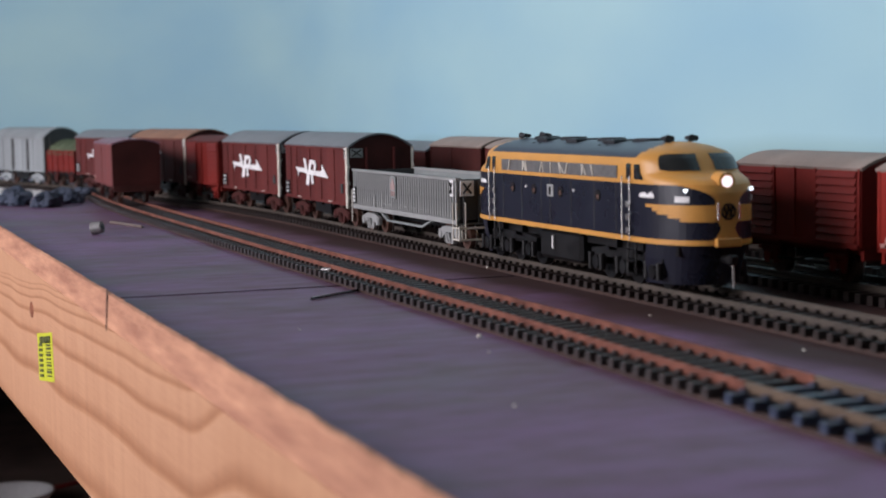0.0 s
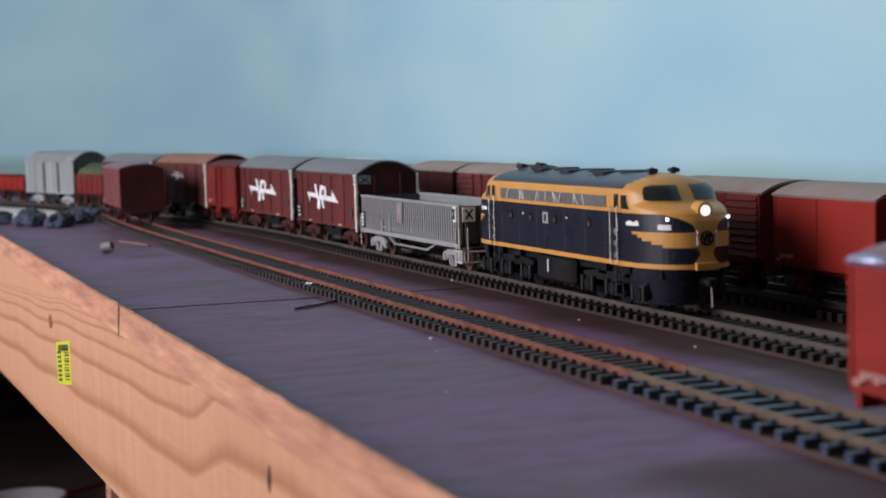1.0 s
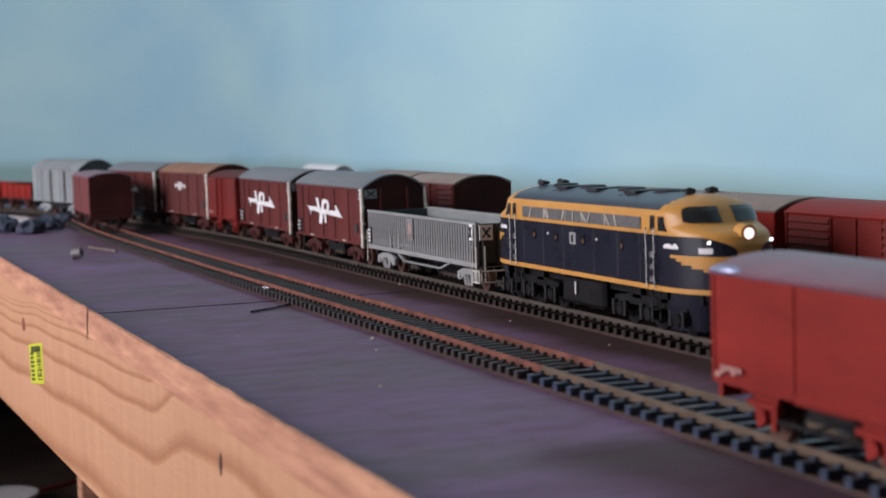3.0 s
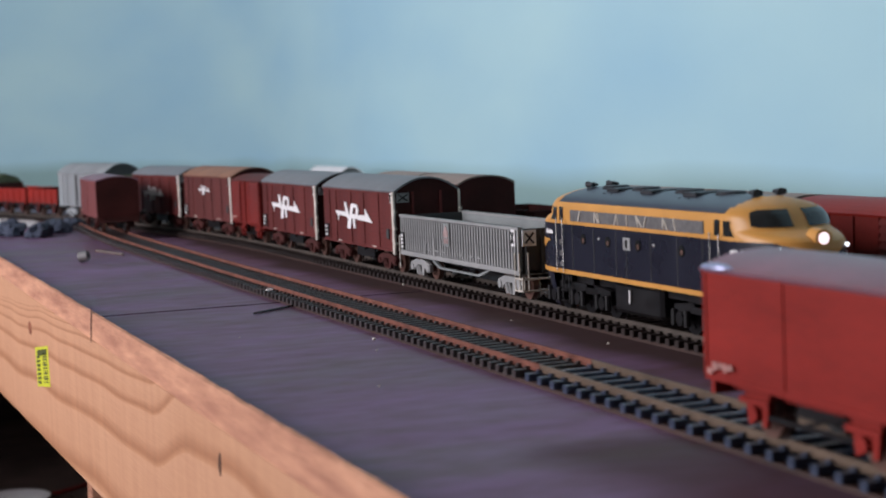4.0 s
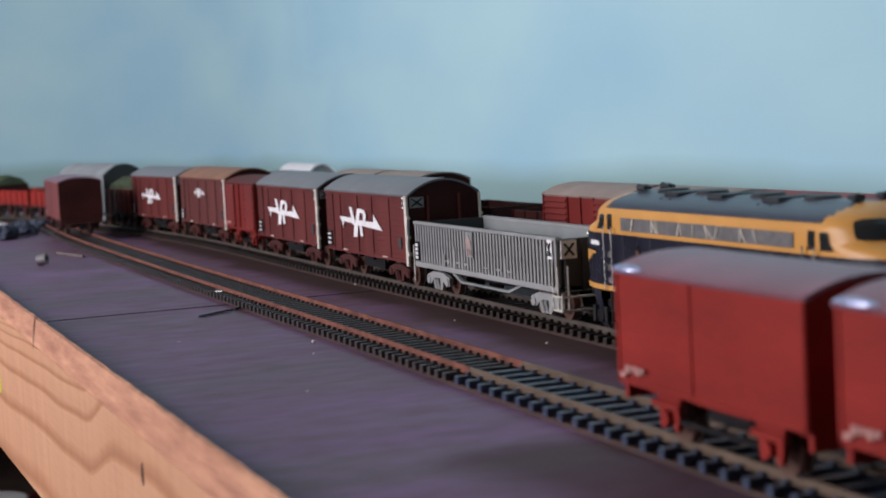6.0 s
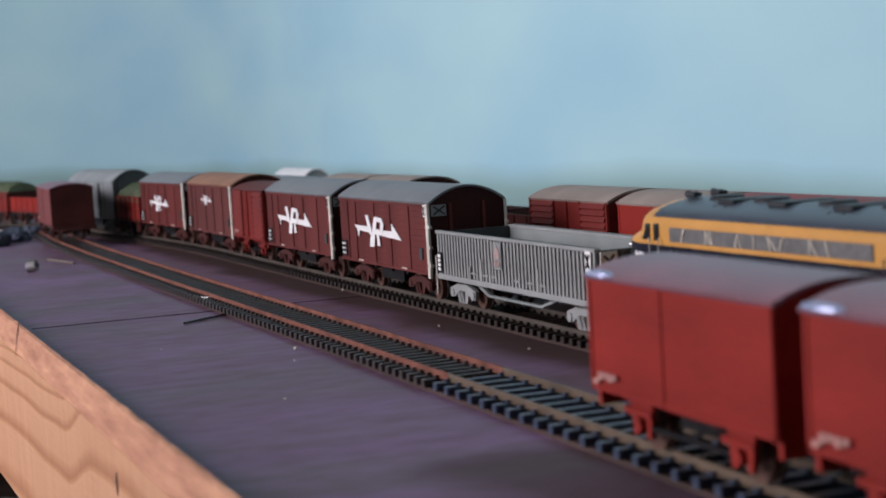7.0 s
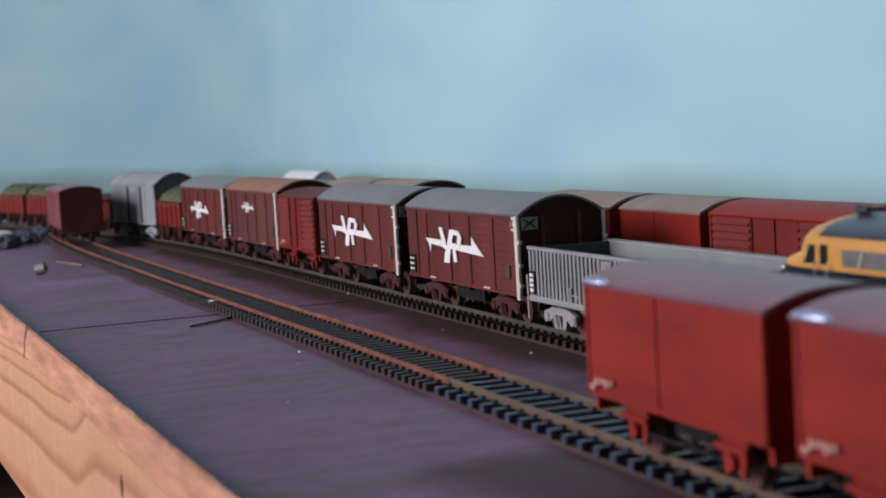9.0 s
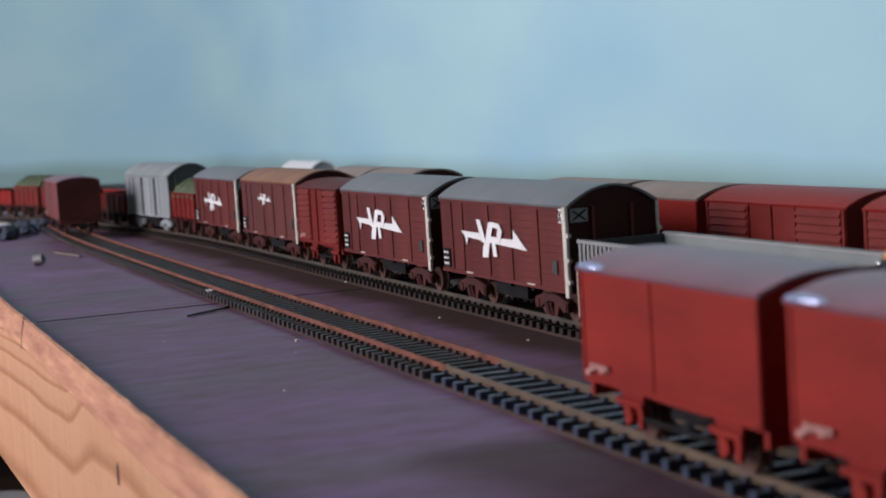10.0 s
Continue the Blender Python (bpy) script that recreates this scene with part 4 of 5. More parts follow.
def skin_patch(bm, cols, rows, off, mirror=(1, 1)):
    """A thin plate that follows the body. cols: list of u; rows: function of u giving the (low, high) height."""
    steps = 4
    grid = []
    for u in cols:
        lo, hi = rows(u)
        grid.append([skin(u, lo + (hi - lo) * j / steps, off) for j in range(steps + 1)])
    mx, my = mirror
    g = [[bm.verts.new((p.x * mx, p.y * my, p.z)) for p in col] for col in grid]
    for i in range(len(g) - 1):
        for j in range(steps):
            bm.faces.new((g[i][j], g[i + 1][j], g[i + 1][j + 1], g[i][j + 1]))
    return bm


def lin(a, b, n):
    return [a + (b - a) * i / n for i in range(n + 1)]


def build_loco():
    root = tagged(empty("diesel_locomotive"), "navy blue and gold streamlined model diesel with lit headlamp", "locomotive", "train vehicles")
    # lower body, sill to waist
    bm = bmesh.new()
    zs = [0.0145, 0.0200, 0.0262, 0.0323]
    rings = []
    for z in zs:
        xf, w = level(z)
        rings.append([bm.verts.new((x, y, z)) for x, y in outline(xf, w)])
    n = len(rings[0])
    for a, b in zip(rings, rings[1:]):
        for i in range(n):
            bm.faces.new((a[i], a[(i + 1) % n], b[(i + 1) % n], b[i]))
    bm.faces.new(rings[0][::-1])
    body = part("body", bm, M["blue"], root)
    # upper body
    bm = bmesh.new()
    zs = [0.0323, 0.0330, 0.0336, 0.0342, 0.0348, 0.0352, 0.0356, 0.0365, 0.0380, 0.0393, 0.0402, 0.0410, 0.0420, 0.0430, 0.0438, 0.0444, 0.0448]
    rings = []
    for z in zs:
        xf, w = level(z)
        xs = 0.058 if z < 0.0418 else 0.058 - 0.004 * (z - 0.0418) / 0.003
        rings.append([bm.verts.new((x, y, z)) for x, y in outline(xf, w, xs)])
    for a, b in zip(rings, rings[1:]):
        for i in range(n):
            f = bm.faces.new((a[i], a[(i + 1) % n], b[(i + 1) % n], b[i]))
            c = f.calc_center_median()
            f.material_index = 1 if c.z > 0.0405 and abs(c.x) < 0.0585 else 0
            f.smooth = True
    f = bm.faces.new(rings[-1])
    f.material_index = 1
    roofpaint = mat("dark_blue_grey_roof", (0.052, 0.060, 0.080), 0.34, vary=0.2, scale=70)
    part("upper_body", bm, [M["yellow"], roofpaint], root, "golden upper body with dark roof")
    # golden trim: sill band, waist line, wings, nose panel
    for mx in (1, -1):
        for my in (1, -1):
            bm = skin_patch(bmesh.new(), lin(0, 1, 40), lambda u: (0.0144, 0.0160), 0.0003, (mx, my))
            part("sill_band", bm, M["yellow"], root)
            u0 = u_of(0.0655, 0.025)
            bm = bmesh.new()
            for i, (du, zt) in enumerate(((0.0, 0.0264), (0.05, 0.0254), (0.09, 0.0244), (0.17, 0.0234), (0.26, 0.0224))):
                skin_patch(bm, lin(u0 + du, 1, 14), lambda u, zt=zt: (zt - 0.00096, zt), 0.00022, (mx, my))
            part("wing_stripe", bm, M["yellow"], root, "stepped golden wing stripes on the nose")
            bm = bmesh.new()
            last = None
            for i in range(25):
                z = 0.0146 + (0.0324 - 0.0146) * i / 24
                xf, w = level(z)
                k = 0.0040 + (0.0095 * ((z - 0.0275) / 0.005) ** 2 if z > 0.0275 else 0.0) - 0.0016 * math.exp(-((z - 0.0195) / 0.002) ** 2) + 0.002 * math.exp(-((z - 0.0146) / 0.0014) ** 2)
                row = []
                for j in range(9):
                    y = k * j / 8
                    x = 0.058 + (xf - 0.058) * max(0.0, 1 - (y / w) ** 2.3) ** (1 / 2.3)
                    row.append(bm.verts.new(((x + 0.00036) * mx, -y * my, z)))
                if last:
                    for j in range(8):
                        bm.faces.new((last[j], last[j + 1], row[j + 1], row[j]))
                last = row
            part("nose_panel", bm, M["yellow"], root)
            # windscreen, cab side window, door
            bm = skin_patch(bmesh.new(), lin(0.600, 0.948, 16), lambda u: (0.0364 + 0.0004 * max(0, 0.66 - u) / 0.06, 0.0414 - 0.0006 * max(0, 0.66 - u) / 0.06), 0.00025, (mx, my))
            part("windscreen", bm, M["glass"], root, "dark tinted windscreen")
            for x0, x1, lo, hi, nm in ((0.0585, 0.0632, 0.0336, 0.0382, "cab_window"), (0.0532, 0.0562, 0.0336, 0.0384, "door_window")):
                bm = skin_patch(bmesh.new(), lin(u_of(x0, 0.0345), u_of(x1, 0.0345), 3), lambda u, lo=lo, hi=hi: (lo, hi), 0.00022, (mx, my))
                part(nm, bm, M["glass"], root)
            # number plate blank, maker's bar, marker lamp
            bm = skin_patch(bmesh.new(), lin(u_of(0.0775, 0.0285), u_of(0.0815, 0.0285), 4), lambda u: (0.0272, 0.0290), 0.0003, (mx, my))
            part("number_panel", bm, M["white"], root)
            bm = skin_patch(bmesh.new(), lin(u_of(0.0620, 0.0305), u_of(0.0695, 0.0305), 5), lambda u: (0.0283, 0.0292 + 0.0010 * (0.5 + 0.5 * math.sin(u * 160))), 0.0003, (mx, my))
            part("name_script", bm, M["white"], root, "small white script plate")
            p = skin(u_of(0.0805, 0.0307), 0.0307, 0.0004)
            bm = bmesh.new()
            bmesh.ops.create_uvsphere(bm, u_segments=10, v_segments=6, radius=0.00056, matrix=Matrix.Translation((p.x * mx, p.y * my, p.z)))
            part("marker_lamp", bm, M["marker"] if mx > 0 else M["steel"], root, "small lit marker lamp" if mx > 0 else "")
            # nose grab rail
            p, q = skin(0.93, 0.0222, 0.0011), skin(0.93, 0.0272, 0.0011)
            bm = cyl(bmesh.new(), (p.x * mx, p.y * my, p.z), (q.x * mx, q.y * my, q.z), 0.00035, 6)
            part("nose_handrail", bm, M["steel"], root)
            # door handrails and steps
            bm = bmesh.new()
            for x in (0.0520, 0.0572):
                cyl(bm, (x * mx, -(LW + 0.0011) * my, 0.0150), (x * mx, -(LW + 0.0011) * my, 0.0345), 0.00030, 6)
            part("handrail", bm, M["steel"], root, "bright steel handrails")
            bm = bmesh.new()
            for z in (0.0168, 0.0208, 0.0248):
                x0, x1 = sorted((0.0530 * mx, 0.0562 * mx))
                y0, y1 = sorted((-(LW + 0.0001) * my, -(LW + 0.0005) * my))
                box(bm, x0, x1, y0, y1, z, z + 0.0019)
            part("step_plate", bm, M["steel"], root)
            bm = bmesh.new()
            for x in (0.0520, 0.0572):
                cyl(bm, (x * mx, -(LW - 0.001) * my, 0.0035), (x * mx, -(LW - 0.001) * my, 0.0145), 0.00035, 6)
            for z in (0.0040, 0.0078):
                x0, x1 = sorted((0.0520 * mx, 0.0572 * mx))
                y0, y1 = sorted((-(LW) * my, -(LW - 0.003) * my))
                box(bm, x0, x1, y0, y1, z, z + 0.0005)
            part("cab_steps", bm, M["black"], root)
    for s in (-1, 1):
        y0, y1 = sorted((s * LW, s * (LW + 0.00025)))
        part("grille", B(-0.0470, 0.0470, y0, y1, 0.0336, 0.0376), M["grille"], root, "silvery side grille")
        bm = bmesh.new()
        ya, yb = s * (LW + 0.0004), s * (LW + 0.0004)
        for i, x in enumerate((-0.040, -0.027, -0.0235, -0.012, -0.003, 0.005, 0.009, 0.022, 0.030)):
            dx = (0.0016, 0.0, -0.0014)[i % 3]
            cyl(bm, (x, ya, 0.0338), (x + dx, yb, 0.0374), 0.00034, 5)
            if i % 2:
                cyl(bm, (x + 0.0026, ya, 0.0338), (x + dx, yb, 0.0374), 0.00026, 5)
        part("grille_brace", bm, M["cream"], root)
        # body side panel joints and portholes
        bm = bmesh.new()
        y0, y1 = sorted((s * (LW - 0.0001), s * (LW + 0.00012)))
        for x in (-0.046, -0.029, -0.012, -0.0045, 0.0125, 0.030, 0.046):
            box(bm, x - 0.00018, x + 0.00018, y0, y1, 0.0163, 0.0318)
        part("panel_joint", bm, M["slot"], root)
        for x in (-0.0370, -0.0180, 0.0040, 0.0330):
            bm = bmesh.new()
            cyl(bm, (x, s * (LW - 0.0001), 0.0276), (x, s * (LW + 0.0003), 0.0276), 0.0019, 16)
            port = part("porthole", bm, M["glass"], root)
            bm = cyl(bmesh.new(), (x + 0.0003, s * (LW + 0.0002), 0.0272), (x + 0.0003, s * (LW + 0.0004), 0.0272), 0.0009, 10)
            part("catch", bm, M["wheel"], port)
        y0, y1 = sorted((s * LW, s * (LW + 0.0003)))
        part("crest_plate", B(-0.0065, -0.0015, y0, y1, 0.0256, 0.0298, bevel=0.0001), M["grey"], root, "small grey crest plate")
        y0, y1 = sorted((s * (LW + 0.0003), s * (LW + 0.0005)))
        part("crest_mark", B(-0.0047, -0.0033, y0, y1, 0.0264, 0.0290), M["black"], root)
        bm = bmesh.new()
        for x, z in ((-0.0245, 0.0284), (0.0150, 0.0284)):
            cyl(bm, (x, s * LW, z), (x, s * (LW + 0.0005), z), 0.00045, 8)
        part("filler_cap", bm, M["white"], root)
    # headlamp and monogram disc on both noses
    for mx in (1, -1):
        p = skin(0.9999, 0.0326)
        bm = cyl(bmesh.new(), ((p.x - 0.0040) * mx, 0, 0.0334), ((p.x + 0.0006) * mx, 0, 0.0334), 0.0030, 20, 0.0027)
        head = part("headlamp", bm, M["yellow"], root)
        bm = cyl(bmesh.new(), ((p.x + 0.0004) * mx, 0, 0.0334), ((p.x + 0.0009) * mx, 0, 0.0334), 0.0017, 20)
        part("lens", bm, M["lamp"] if mx > 0 else M["glass"], head, "glowing white lens" if mx > 0 else "")
        bm = bmesh.new()
        for k in range(16):
            a, b = 2 * math.pi * k / 16, 2 * math.pi * (k + 1) / 16
            cyl(bm, ((LH + 0.0006) * mx, 0.0022 * math.cos(a), 0.0245 + 0.0022 * math.sin(a)), ((LH + 0.0006) * mx, 0.0022 * math.cos(b), 0.0245 + 0.0022 * math.sin(b)), 0.0003, 5)
        for y0, y1 in ((-0.0016, -0.0007), (0.0000, -0.0007), (0.0000, 0.0012), (0.0014, 0.0004)):
            cyl(bm, ((LH + 0.0006) * mx, y0, 0.0262), ((LH + 0.0006) * mx, y1, 0.0230), 0.0003, 5)
        part("monogram", bm, M["black"], root, "dark round monogram")
        bm = bmesh.new()
        box(bm, *sorted(((LH - 0.0006) * mx, (LH + 0.0012) * mx)), -0.0042, 0.0042, 0.0140, 0.0166, bevel=0.0003)
        part("coupler_cover", bm, M["yellow"], root)
        bm = bmesh.new()
        rings = []
        for z, k in ((0.0145, 0.985), (0.0100, 0.975), (0.0022, 0.955)):
            xf, w = level(max(z, 0.0086))
            rings.append([bm.verts.new((x * k * mx, y * (0.97 if z > 0.003 else 0.90), z)) for x, y in outline(xf, w) if x > 0.0640])
        for a, b in zip(rings, rings[1:]):
            for i in range(len(a) - 1):
                bm.faces.new((a[i], a[i + 1], b[i + 1], b[i]))
        part("pilot", bm, M["blue"], root, "dark blue pilot skirt")
        bm = cyl(bmesh.new(), ((LH - 0.003) * mx, 0, 0.0102), ((LH + 0.0035) * mx, 0, 0.0102), 0.0012, 8)
        box(bm, *sorted(((LH + 0.0010) * mx, (LH + 0.0040) * mx)), -0.0015, 0.0015, 0.0088, 0.0118, bevel=0.0005)
        part("knuckle_coupler", bm, M["black"], root)
        bm = cyl(bmesh.new(), ((LH + 0.0022) * mx, 0.0008, 0.0020), ((LH + 0.0022) * mx, 0.0004, 0.0100), 0.00045, 6)
        part("trip_pin", bm, M["steel"], root)
    # roof gear
    def lump(name, x0, x1, y0, y1, z0, z1, m):
        part(name, B(x0, x1, y0, y1, z0, z1, bevel=0.0004), m, root)
    dark = mat("sooty_roof_gear", (0.018, 0.020, 0.024), 0.5, vary=0.3, scale=120)
    for x in (-0.043, -0.020, 0.010, 0.036):
        bm = cyl(bmesh.new(), (x, 0, 0.0440), (x, 0, 0.0456), 0.0056, 24, 0.0044)
        part("roof_fan", bm, dark, root)
    for x in (-0.031, -0.006, 0.023):
        lump("roof_hatch", x - 0.0042, x + 0.0042, -0.0080, 0.0080, 0.0436, 0.0452, dark)
    for x in (-0.0335, -0.0280, 0.0200, 0.0260):
        part("lifting_rod", cyl(bmesh.new(), (x, -0.010, 0.0430), (x, 0.010, 0.0430), 0.0006, 6), dark, root)
    for mx in (1, -1):
        for y in (-0.0042, 0.0042):
            bm = bmesh.new()
            cyl(bm, (0.0555 * mx, y, 0.0440), (0.0555 * mx, y, 0.0455), 0.0005, 6)
            cyl(bm, (0.0535 * mx, y, 0.0458), (0.0575 * mx, y, 0.0458), 0.0006, 10, 0.0012)
            cyl(bm, (0.0535 * mx, y + 0.0018, 0.0457), (0.0566 * mx, y + 0.0018, 0.0457), 0.0005, 10, 0.0009)
            part("air_horn", bm, dark, root)
    # trucks and tank
    for s in (-1, 1):
        bm = bmesh.new()
        for y in (-1, 1):
            y0, y1 = sorted((y * 0.0120, y * 0.0140))
            prism(bm, [(-0.0250, 0.0052), (-0.0245, 0.0100), (-0.0130, 0.0112), (0.0130, 0.0112), (0.0245, 0.0100), (0.0250, 0.0052), (0.0190, 0.0052), (0.0160, 0.0078), (0.0050, 0.0078), (0.0030, 0.0040), (-0.0030, 0.0040), (-0.0050, 0.0078), (-0.0160, 0.0078), (-0.0190, 0.0052)], y0, y1)
            for k in (-0.0195, 0.0, 0.0195):
                cyl(bm, (k, y * 0.0125, 0.0056), (k, y * 0.0152, 0.0056), 0.0023, 10)
                for q in (-1, 1):
                    cyl(bm, (k + q * 0.0040, y * 0.0146, 0.0034), (k + q * 0.0040, y * 0.0146, 0.0086), 0.0011, 8)
            box(bm, -0.012, -0.006, y0, y1, 0.0100, 0.0140)
            box(bm, 0.006, 0.012, y0, y1, 0.0100, 0.0140)
        ob = part("truck", bm, M["black"], root)
        ob.location.x = s * 0.0470
        for k in (-0.0195, 0.0, 0.0195):
            wheelset(root, s * 0.0470 + k, 0.0058, True, M["black"])
    bm = B(-0.0185, 0.0150, -0.0145, 0.0145, 0.0036, 0.0140, bevel=0.0012)
    part("fuel_tank", bm, M["black"], root)
    bm = cyl(bmesh.new(), (-0.006, -0.0150, 0.0075), (-0.006, -0.0150, 0.0120), 0.0005, 6)
    part("fuel_gauge", bm, M["white"], root)
    part("underframe", B(-0.078, 0.078, -0.0120, 0.0120, 0.0110, 0.0146), M["black"], root)
    return root


# ---- the moving train: first of each, its repeats, and their places along the train ----
TRAIN = []
SPEED, START = 0.0419, -0.4581


def add(thing, centre):
    TRAIN.append((thing, centre))
    return thing


def respin(src, copy):
    """Wheelsets of a copied vehicle turn too."""
    pairs = zip((src, *src.children_recursive), (copy, *copy.children_recursive))
    spins = {o: (x, r) for o, x, r in SPIN}
    for a, b in list(pairs):
        if a in spins:
            SPIN.append((b, *spins[a]))
    return copy


add(build_loco(), 0.2357)
add(gondola("light grey ribbed open bogie wagon with end steps"), 0.0722)
van1 = add(bogie_van("red-brown covered bogie van with white emblem and grey roof", "van", "roof"), -0.0607)
add(respin(van1, copy_thing(van1, pose(0, 0, RAIL))), -0.1878)
add(bogie_van("red-brown covered bogie van with white emblem, farther down the train", "van", "roof", length=0.1110, logo=0.8, eave=0.0400, top=0.0452), -0.5020)
add(four_wheel_van("bright red louvred four-wheel van between bogie vans", "brightred", "fade", length=0.0660, louvre=True, eave=0.0388, top=0.0420, spin=True, group="train vehicles"), -0.2862)
add(bogie_van("faded red bogie van with weathered tan roof", "fade", "roofbrown", length=0.1125, logo=0.45, eave=0.0405, top=0.0458, mark=0.0305), -0.3785)
tarp = add(open_wagon("red open wagon under a green tarpaulin in the train", "brightred", True, length=0.060, high=0.0285, spin=True, group="train vehicles"), -0.5925)
add(bogie_van("pale grey bogie van with dark end door in the train", "pale", "pale", length=0.1100, post="", logo=0, eave=0.0395, top=0.0470, under="pale"), -0.6840)
grey_van = TRAIN[-1][0]
for x in (-0.010, 0.022):
    part("door_gap", B(x - 0.0022, x + 0.0022, -0.0166, -0.0156, 0.0115, 0.0375), M["slot"], grey_van, "dark gap beside a sliding door")
part("end_door", B(0.0551, 0.0567, -0.011, 0.011, 0.0110, 0.0400), M["slot"], grey_van, "dark open end")
red = add(open_wagon("empty red open wagon in the train", "red", False, spin=True, group="train vehicles"), -0.7800)
add(respin(red, copy_thing(red, pose(0, 0, RAIL))), -0.8560)
add(respin(tarp, copy_thing(tarp, pose(0, 0, RAIL))), -0.9290)
add(respin(tarp, copy_thing(tarp, pose(0, 0, RAIL))), -0.9970)
add(respin(red, copy_thing(red, pose(0, 0, RAIL))), -1.0700)
add(respin(red, copy_thing(red, pose(0, 0, RAIL))), -1.1460)

# ---- standing wagons ----
near = four_wheel_van("bright red four-wheel van standing on the near siding", "red", "roofpurple", length=0.0725, eave=0.0366, top=0.0396, group="near siding vans", plain=True)
# Glossy bluish bead added at the eave to give the roof its window glare.
bm = bmesh.new()
bmesh.ops.create_uvsphere(bm, u_segments=14, v_segments=8, radius=1.0)
for v in bm.verts:
    v.co = Vector((-0.0310 + v.co.x * 0.0062, -0.0154 + v.co.y * 0.0018, 0.0366 + v.co.z * 0.0010))
part("roof_corner", bm, M["glint"], near, "added shiny bead that makes the glint on the roof corner")
near.matrix_world = pose(0.1452, 0, RAIL)
copy_thing(near, pose(0.2278, 0, RAIL, 0, 0, 0.3))
alone = four_wheel_van("dull red van standing alone at the siding's end", "pinkvan", "roofpurple", length=0.088, eave=0.0385, top=0.0410, group="", hw=0.0148)
alone.matrix_world = pose(-0.7865, 0.0020, RAIL, 0, 0, -1.5)
for x, ln, body, roof, lv, text in (
        (-0.1668, 0.0715, "brightred", "rooftan", True, "weathered louvred van with dusty roof on the back siding"),
        (-0.0926, 0.0590, "red", "rooftan", False, "red van with dusty tan roof on the back siding"),
        (-0.0155, 0.0800, "brightred", "red", True, "bright red louvred van on the back siding"),
        (0.0724, 0.0760, "brightred", "red", True, "bright red louvred van on the back siding"),
        (0.1540, 0.0760, "red", "rooftan", True, "red louvred van with dusty roof on the back siding"),
        # a red van; the darker body colour paints the passing train's shade
        (-0.3965, 0.0680, "van", "rooftan", True, "red louvred van, shade painted in as red-brown, dusty roof, on the back siding"),
        (-0.4725, 0.0690, "darkvan", "rooftan", False, "dark brown van with dusty roof on the back siding"),
        (-0.5530, 0.0760, "darkvan", "roof", False, "dark brown van with grey roof on the back siding"),
        (-0.6350, 0.0760, "darkvan", "roof", False, "dark brown van with grey roof on the back siding")):
    up = 0.0018 if -0.5 < x < -0.25 else -0.0012 if x < -0.5 else 0.0
    v = four_wheel_van(text, body, roof, length=ln, louvre=lv, eave=0.0365 + up, top=0.0402 + up, group="back siding vans")
    v.matrix_world = pose(x, 0.127, RAIL)
for x in (-0.4165, -0.3135):
    v = open_wagon("low dark open wagon standing near the backdrop", "darkvan", False, length=0.076, high=0.0205, group="low wagons")
    v.matrix_world = pose(x, 0.177, RAIL)

# ---- loose things on the board ----


def stone(x, y, sx, sy, sz, seed, rot):
    bm = bmesh.new()
    bmesh.ops.create_icosphere(bm, subdivisions=4, radius=1.0)
    for v in bm.verts:
        d = v.co.copy()
        k = 1 + 0.35 * noise.noise(d * 1.6 + Vector((seed, 0, 0))) + 0.16 * noise.noise(d * 4.5 + Vector((0, seed, 0))) + 0.05 * noise.noise(d * 12)
        v.co = Vector((d.x * sx * k, d.y * sy * k, max(-0.55, d.z * k) * sz + 0.55 * sz))
    ob = new("stone", mesh(bm, "stone", M["rock"]))
    ob.matrix_world = pose(x, y, 0.0, 0, 0, rot)
    tagged(ob, "rough dark blue-grey lump of stone on the board", "stone", "loose stones")


stone(-0.885, -0.0590, 0.016, 0.0105, 0.0078, 1, 10)
stone(-0.850, -0.0410, 0.016, 0.0100, 0.0070, 5, -20)
stone(-0.889, -0.0240, 0.014, 0.0110, 0.0072, 9, 20)
stone(-0.937, -0.0040, 0.015, 0.0100, 0.0060, 14, 0)
stone(-0.930, -0.0820, 0.015, 0.0115, 0.0068, 21, 60)


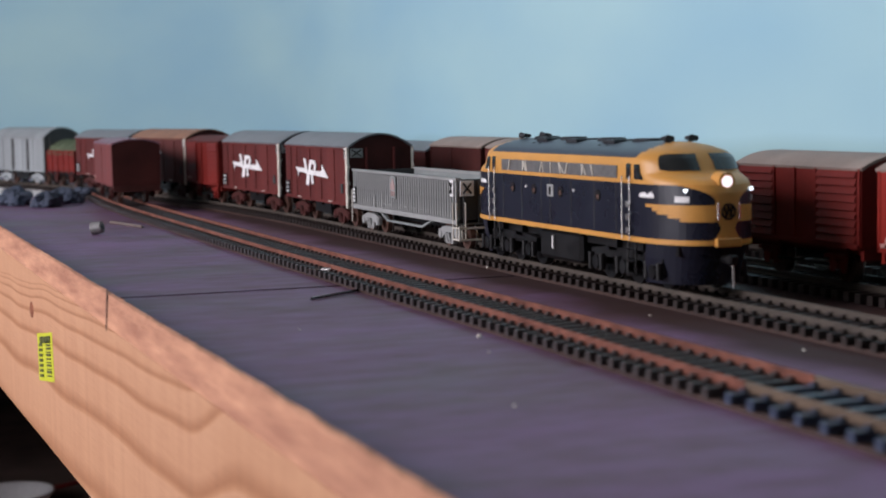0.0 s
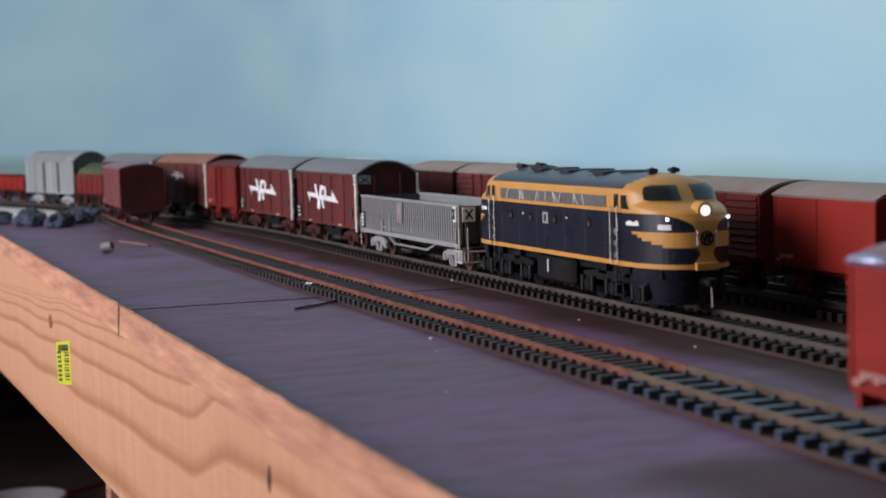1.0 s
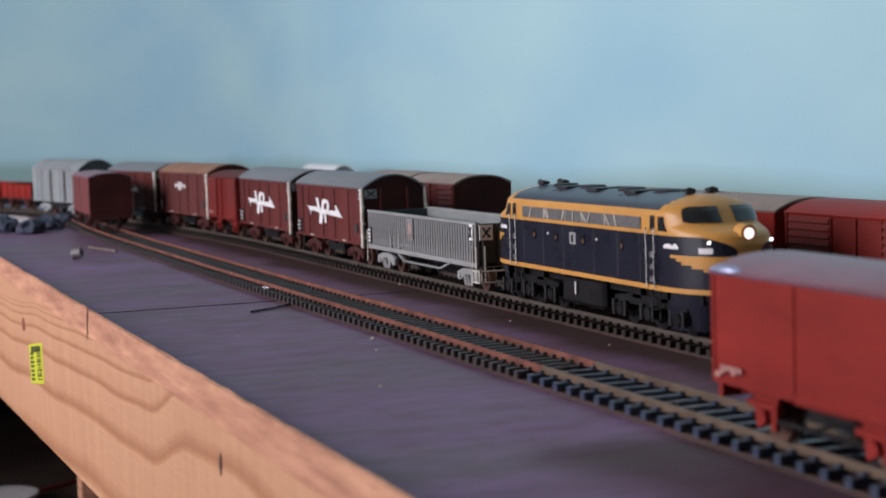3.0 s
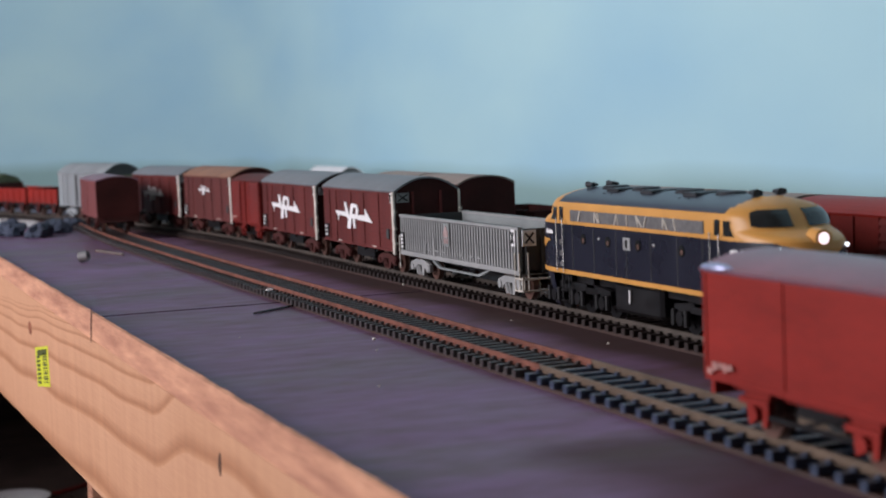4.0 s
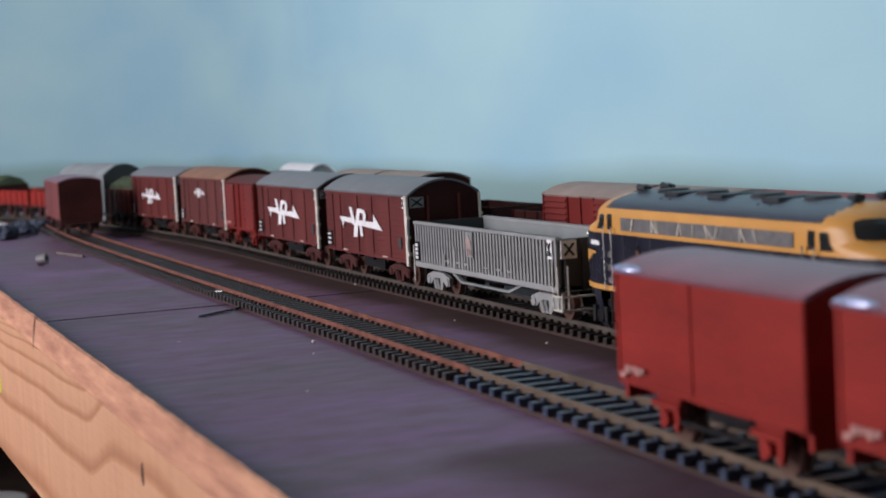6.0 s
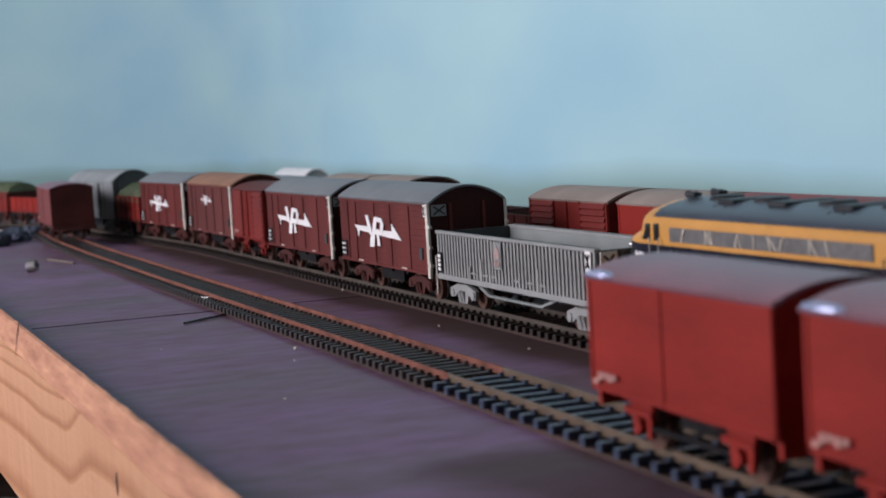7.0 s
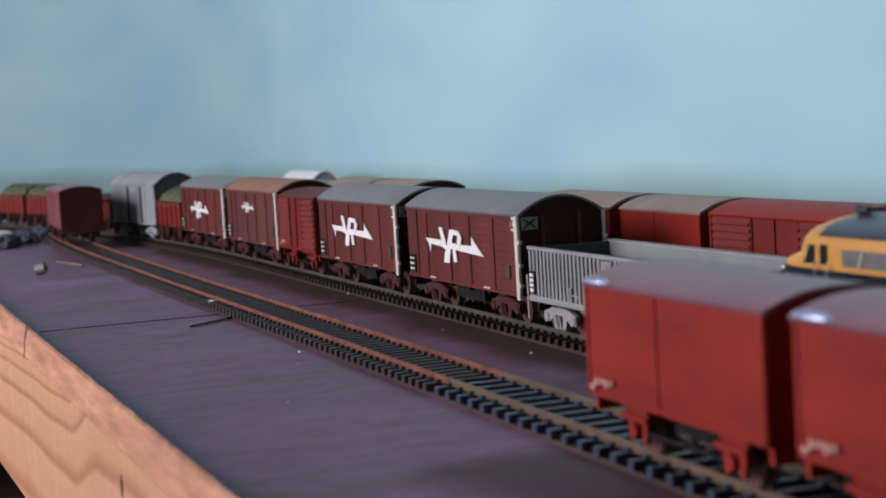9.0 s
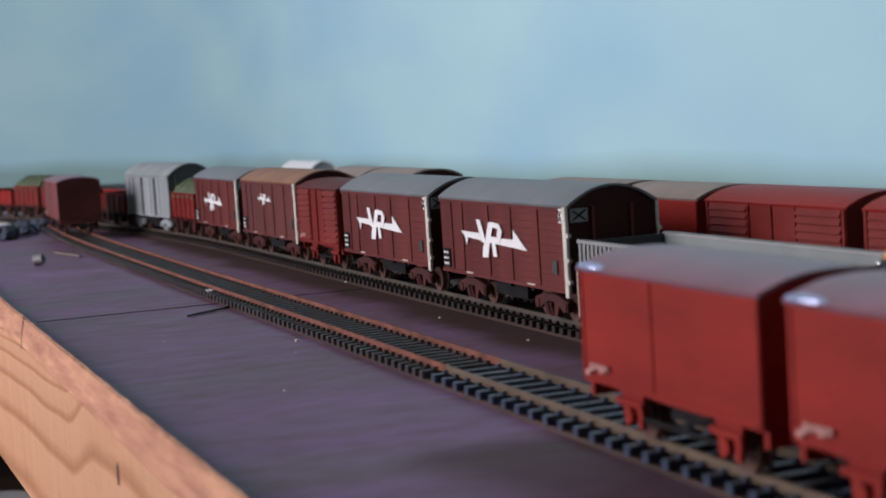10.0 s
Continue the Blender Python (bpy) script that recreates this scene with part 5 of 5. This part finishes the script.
def loose():
    root = tagged(empty("steel_nut"), "small galvanised nut lying on the board", "nut")
    bm = cyl(bmesh.new(), (0, 0, -0.0032), (0, 0, 0.0024), 0.0035, 14, 0.0030)
    ob = part("nut_body", bm, M["tin"], root)
    part("bore", cyl(bmesh.new(), (0, 0, 0.0021), (0, 0, 0.0027), 0.0016, 12), M["slot"], root)
    root.matrix_world = pose(-0.568, -0.0505, 0.0036, 0, 78, 55)
    bm = B(-0.025, 0.025, -0.0008, 0.0008, 0.0002, 0.0016, bevel=0.0003)
    ob = tagged(new("match_stick", mesh(bm, "match_stick", M["straw"])), "thin pale wooden stick on the board", "stick")
    ob.matrix_world = pose(-0.626, -0.0262, 0, 0, 0, 10.5)
    bm = B(-0.0135, 0.0135, -0.0005, 0.0005, 0.0002, 0.0011, bevel=0.0002)
    ob = tagged(new("wire_offcut", mesh(bm, "wire_offcut", M["glass"])), "dark straight strip offcut beside the siding", "offcut")
    ob.matrix_world = pose(-0.2350, -0.0235, 0, 0, 0, 128)
    # rail joiner scrap on the sleepers
    root = tagged(empty("rail_joiner"), "shiny loose rail joiner lying on sleeper ends", "rail joiner")
    part("clip", B(-0.0024, 0.0024, -0.0008, 0.0008, 0.0, 0.0010, bevel=0.0003), M["steel"], root)
    part("wire", cyl(bmesh.new(), (-0.002, 0, 0.0006), (-0.0066, -0.0042, 0.0003), 0.00020, 6), M["straw"], root)
    root.matrix_world = pose(-0.2870, -0.0108, 0.0035, 0, 0, 30)
    bm = bmesh.new()
    bmesh.ops.create_icosphere(bm, subdivisions=2, radius=0.0008)
    for v in bm.verts:
        v.co.z *= 0.7
    ob = tagged(new("grit", mesh(bm, "grit", M["cream"])), "pale crumb beside the sleepers", "crumb")
    ob.matrix_world = pose(-0.118, -0.0185, 0.0008)
    me = ob.data
    for x, y, s in ((-0.0915, -0.0265, 0.5), (-0.289, 0.0535, 0.8), (-0.1325, 0.0405, 0.5), (-0.055, 0.0420, 0.6), (-0.02, -0.05, 0.5), (-0.155, -0.058, 0.35)):
        c = tagged(new("grit", me), "pale crumb on the board", "crumb")
        c.matrix_world = pose(x, y, 0.0012 if y > 0.03 else 0.0006) @ Matrix.Scale(s, 4)
    # board seam
    ob = tagged(new("board_seam", mesh(B(-0.2641, -0.2638, -0.0900, 0.0540, 0.0001, 0.0004), "board_seam", M["seam"])), "dark seam across the painted board", "seam", kind="structure")


loose()

paper = tagged(new('paper_sheet', mesh(B(-1.22, -1.00, -0.15, -0.016, 0.0003, 0.0009), 'paper_sheet', M['white'])), 'white paper sheet lying behind the stones', 'paper')


def backdrop_things():
    root = tagged(empty("white_tank"), "blurred white rounded model shed near the backdrop", "model building")
    bm = B(-0.050, 0.050, -0.012, 0.012, 0, 0.029)
    part("wall", bm, M["pale"], root)
    for x in (-0.0505, 0.0500):
        part("end_wall", end_wall(bmesh.new(), x, x + 0.0005, 0.012, 0.0, 0.029, 0.0357), M["pale"], root)
    part("roof", arched(bmesh.new(), -0.052, 0.052, 0.013, 0.029, 0.0367), M["white"], root)
    root.matrix_world = pose(-1.09, 0.27, 0.0)


backdrop_things()


def under_board():
    """What shows below the timber edge: a leg and a pale bundle on the floor shelf."""
    dark = mat("dark_ply_panel", (0.21, 0.150, 0.125), 0.8, vary=0.35, scale=9, spec=0.2)
    tagged(new("back_panel", mesh(B(-2.4, 0.9, 0.20, 0.22, -0.95, -0.013), "back_panel", dark)), "dark panel behind the layout's legs", "panel", kind="structure")
    tagged(new("shelf", mesh(B(-2.4, 0.9, -0.09, 0.20, -0.36, -0.34), "shelf", dark)), "dark shelf below the layout", "shelf", kind="structure")
    tagged(new("table_leg", mesh(B(-0.895, -0.876, -0.010, 0.008, -0.34, -0.012, bevel=0.001), "table_leg", M["sawn"])), "square pine leg under the layout", "table leg", kind="structure")
    # shallow dish on the shelf, turned profile with a rolled rim
    root = tagged(empty("white_dish", pose(-1.41, -0.020, -0.34)), "shallow white dish on the dark shelf", "dish")
    prof = [(0.0, 0.003), (0.022, 0.003), (0.034, 0.012), (0.041, 0.021), (0.043, 0.0215), (0.0435, 0.020), (0.036, 0.010), (0.024, 0.0), (0.0, 0.0)]
    bm = bmesh.new()
    rings = [[bm.verts.new((max(r, 0.0002) * math.cos(2 * math.pi * k / 28), max(r, 0.0002) * math.sin(2 * math.pi * k / 28), z)) for k in range(28)] for r, z in prof]
    for a, b in zip(rings, rings[1:]):
        for k in range(28):
            bm.faces.new((a[k], a[(k + 1) % 28], b[(k + 1) % 28], b[k])).smooth = True
    part("bowl", bm, M["white"], root)
    # red cable lying in a loose bend behind the dish
    curve = bpy.data.curves.new("red_cable", "CURVE")
    curve.dimensions, curve.bevel_depth, curve.bevel_resolution = "3D", 0.0022, 2
    sp = curve.splines.new("BEZIER")
    way = [(-1.56, -0.14, -0.3375), (-1.48, -0.05, -0.3375), (-1.50, 0.05, -0.3375), (-1.60, 0.13, -0.3375)]
    sp.bezier_points.add(len(way) - 1)
    for p, q in zip(sp.bezier_points, way):
        p.co, p.handle_left_type, p.handle_right_type = q, "AUTO", "AUTO"
    curve.materials.append(mat("red_cable_sleeve", (0.30, 0.020, 0.018), 0.4, vary=0.1, scale=80))
    tagged(new("red_cable", curve), "thin red cable lying on the dark shelf", "cable")

under_board()


def motions():
    for thing, c in TRAIN:
        rows = []
        for i in range(21):
            t = i * 0.5
            x, y, a = main_pose(START + SPEED * t + c)
            rows.append((t, pose(x, y, RAIL, 0, 0, math.degrees(a))))
        walk(thing, rows)
    for ob, x, r in SPIN:
        step = math.degrees(SPEED * 0.125 / r)
        walk(ob, [(i * 0.125 if i < 80 else 10.0, pose(x, 0, r, 0, step * i, 0)) for i in range(81)])


motions()
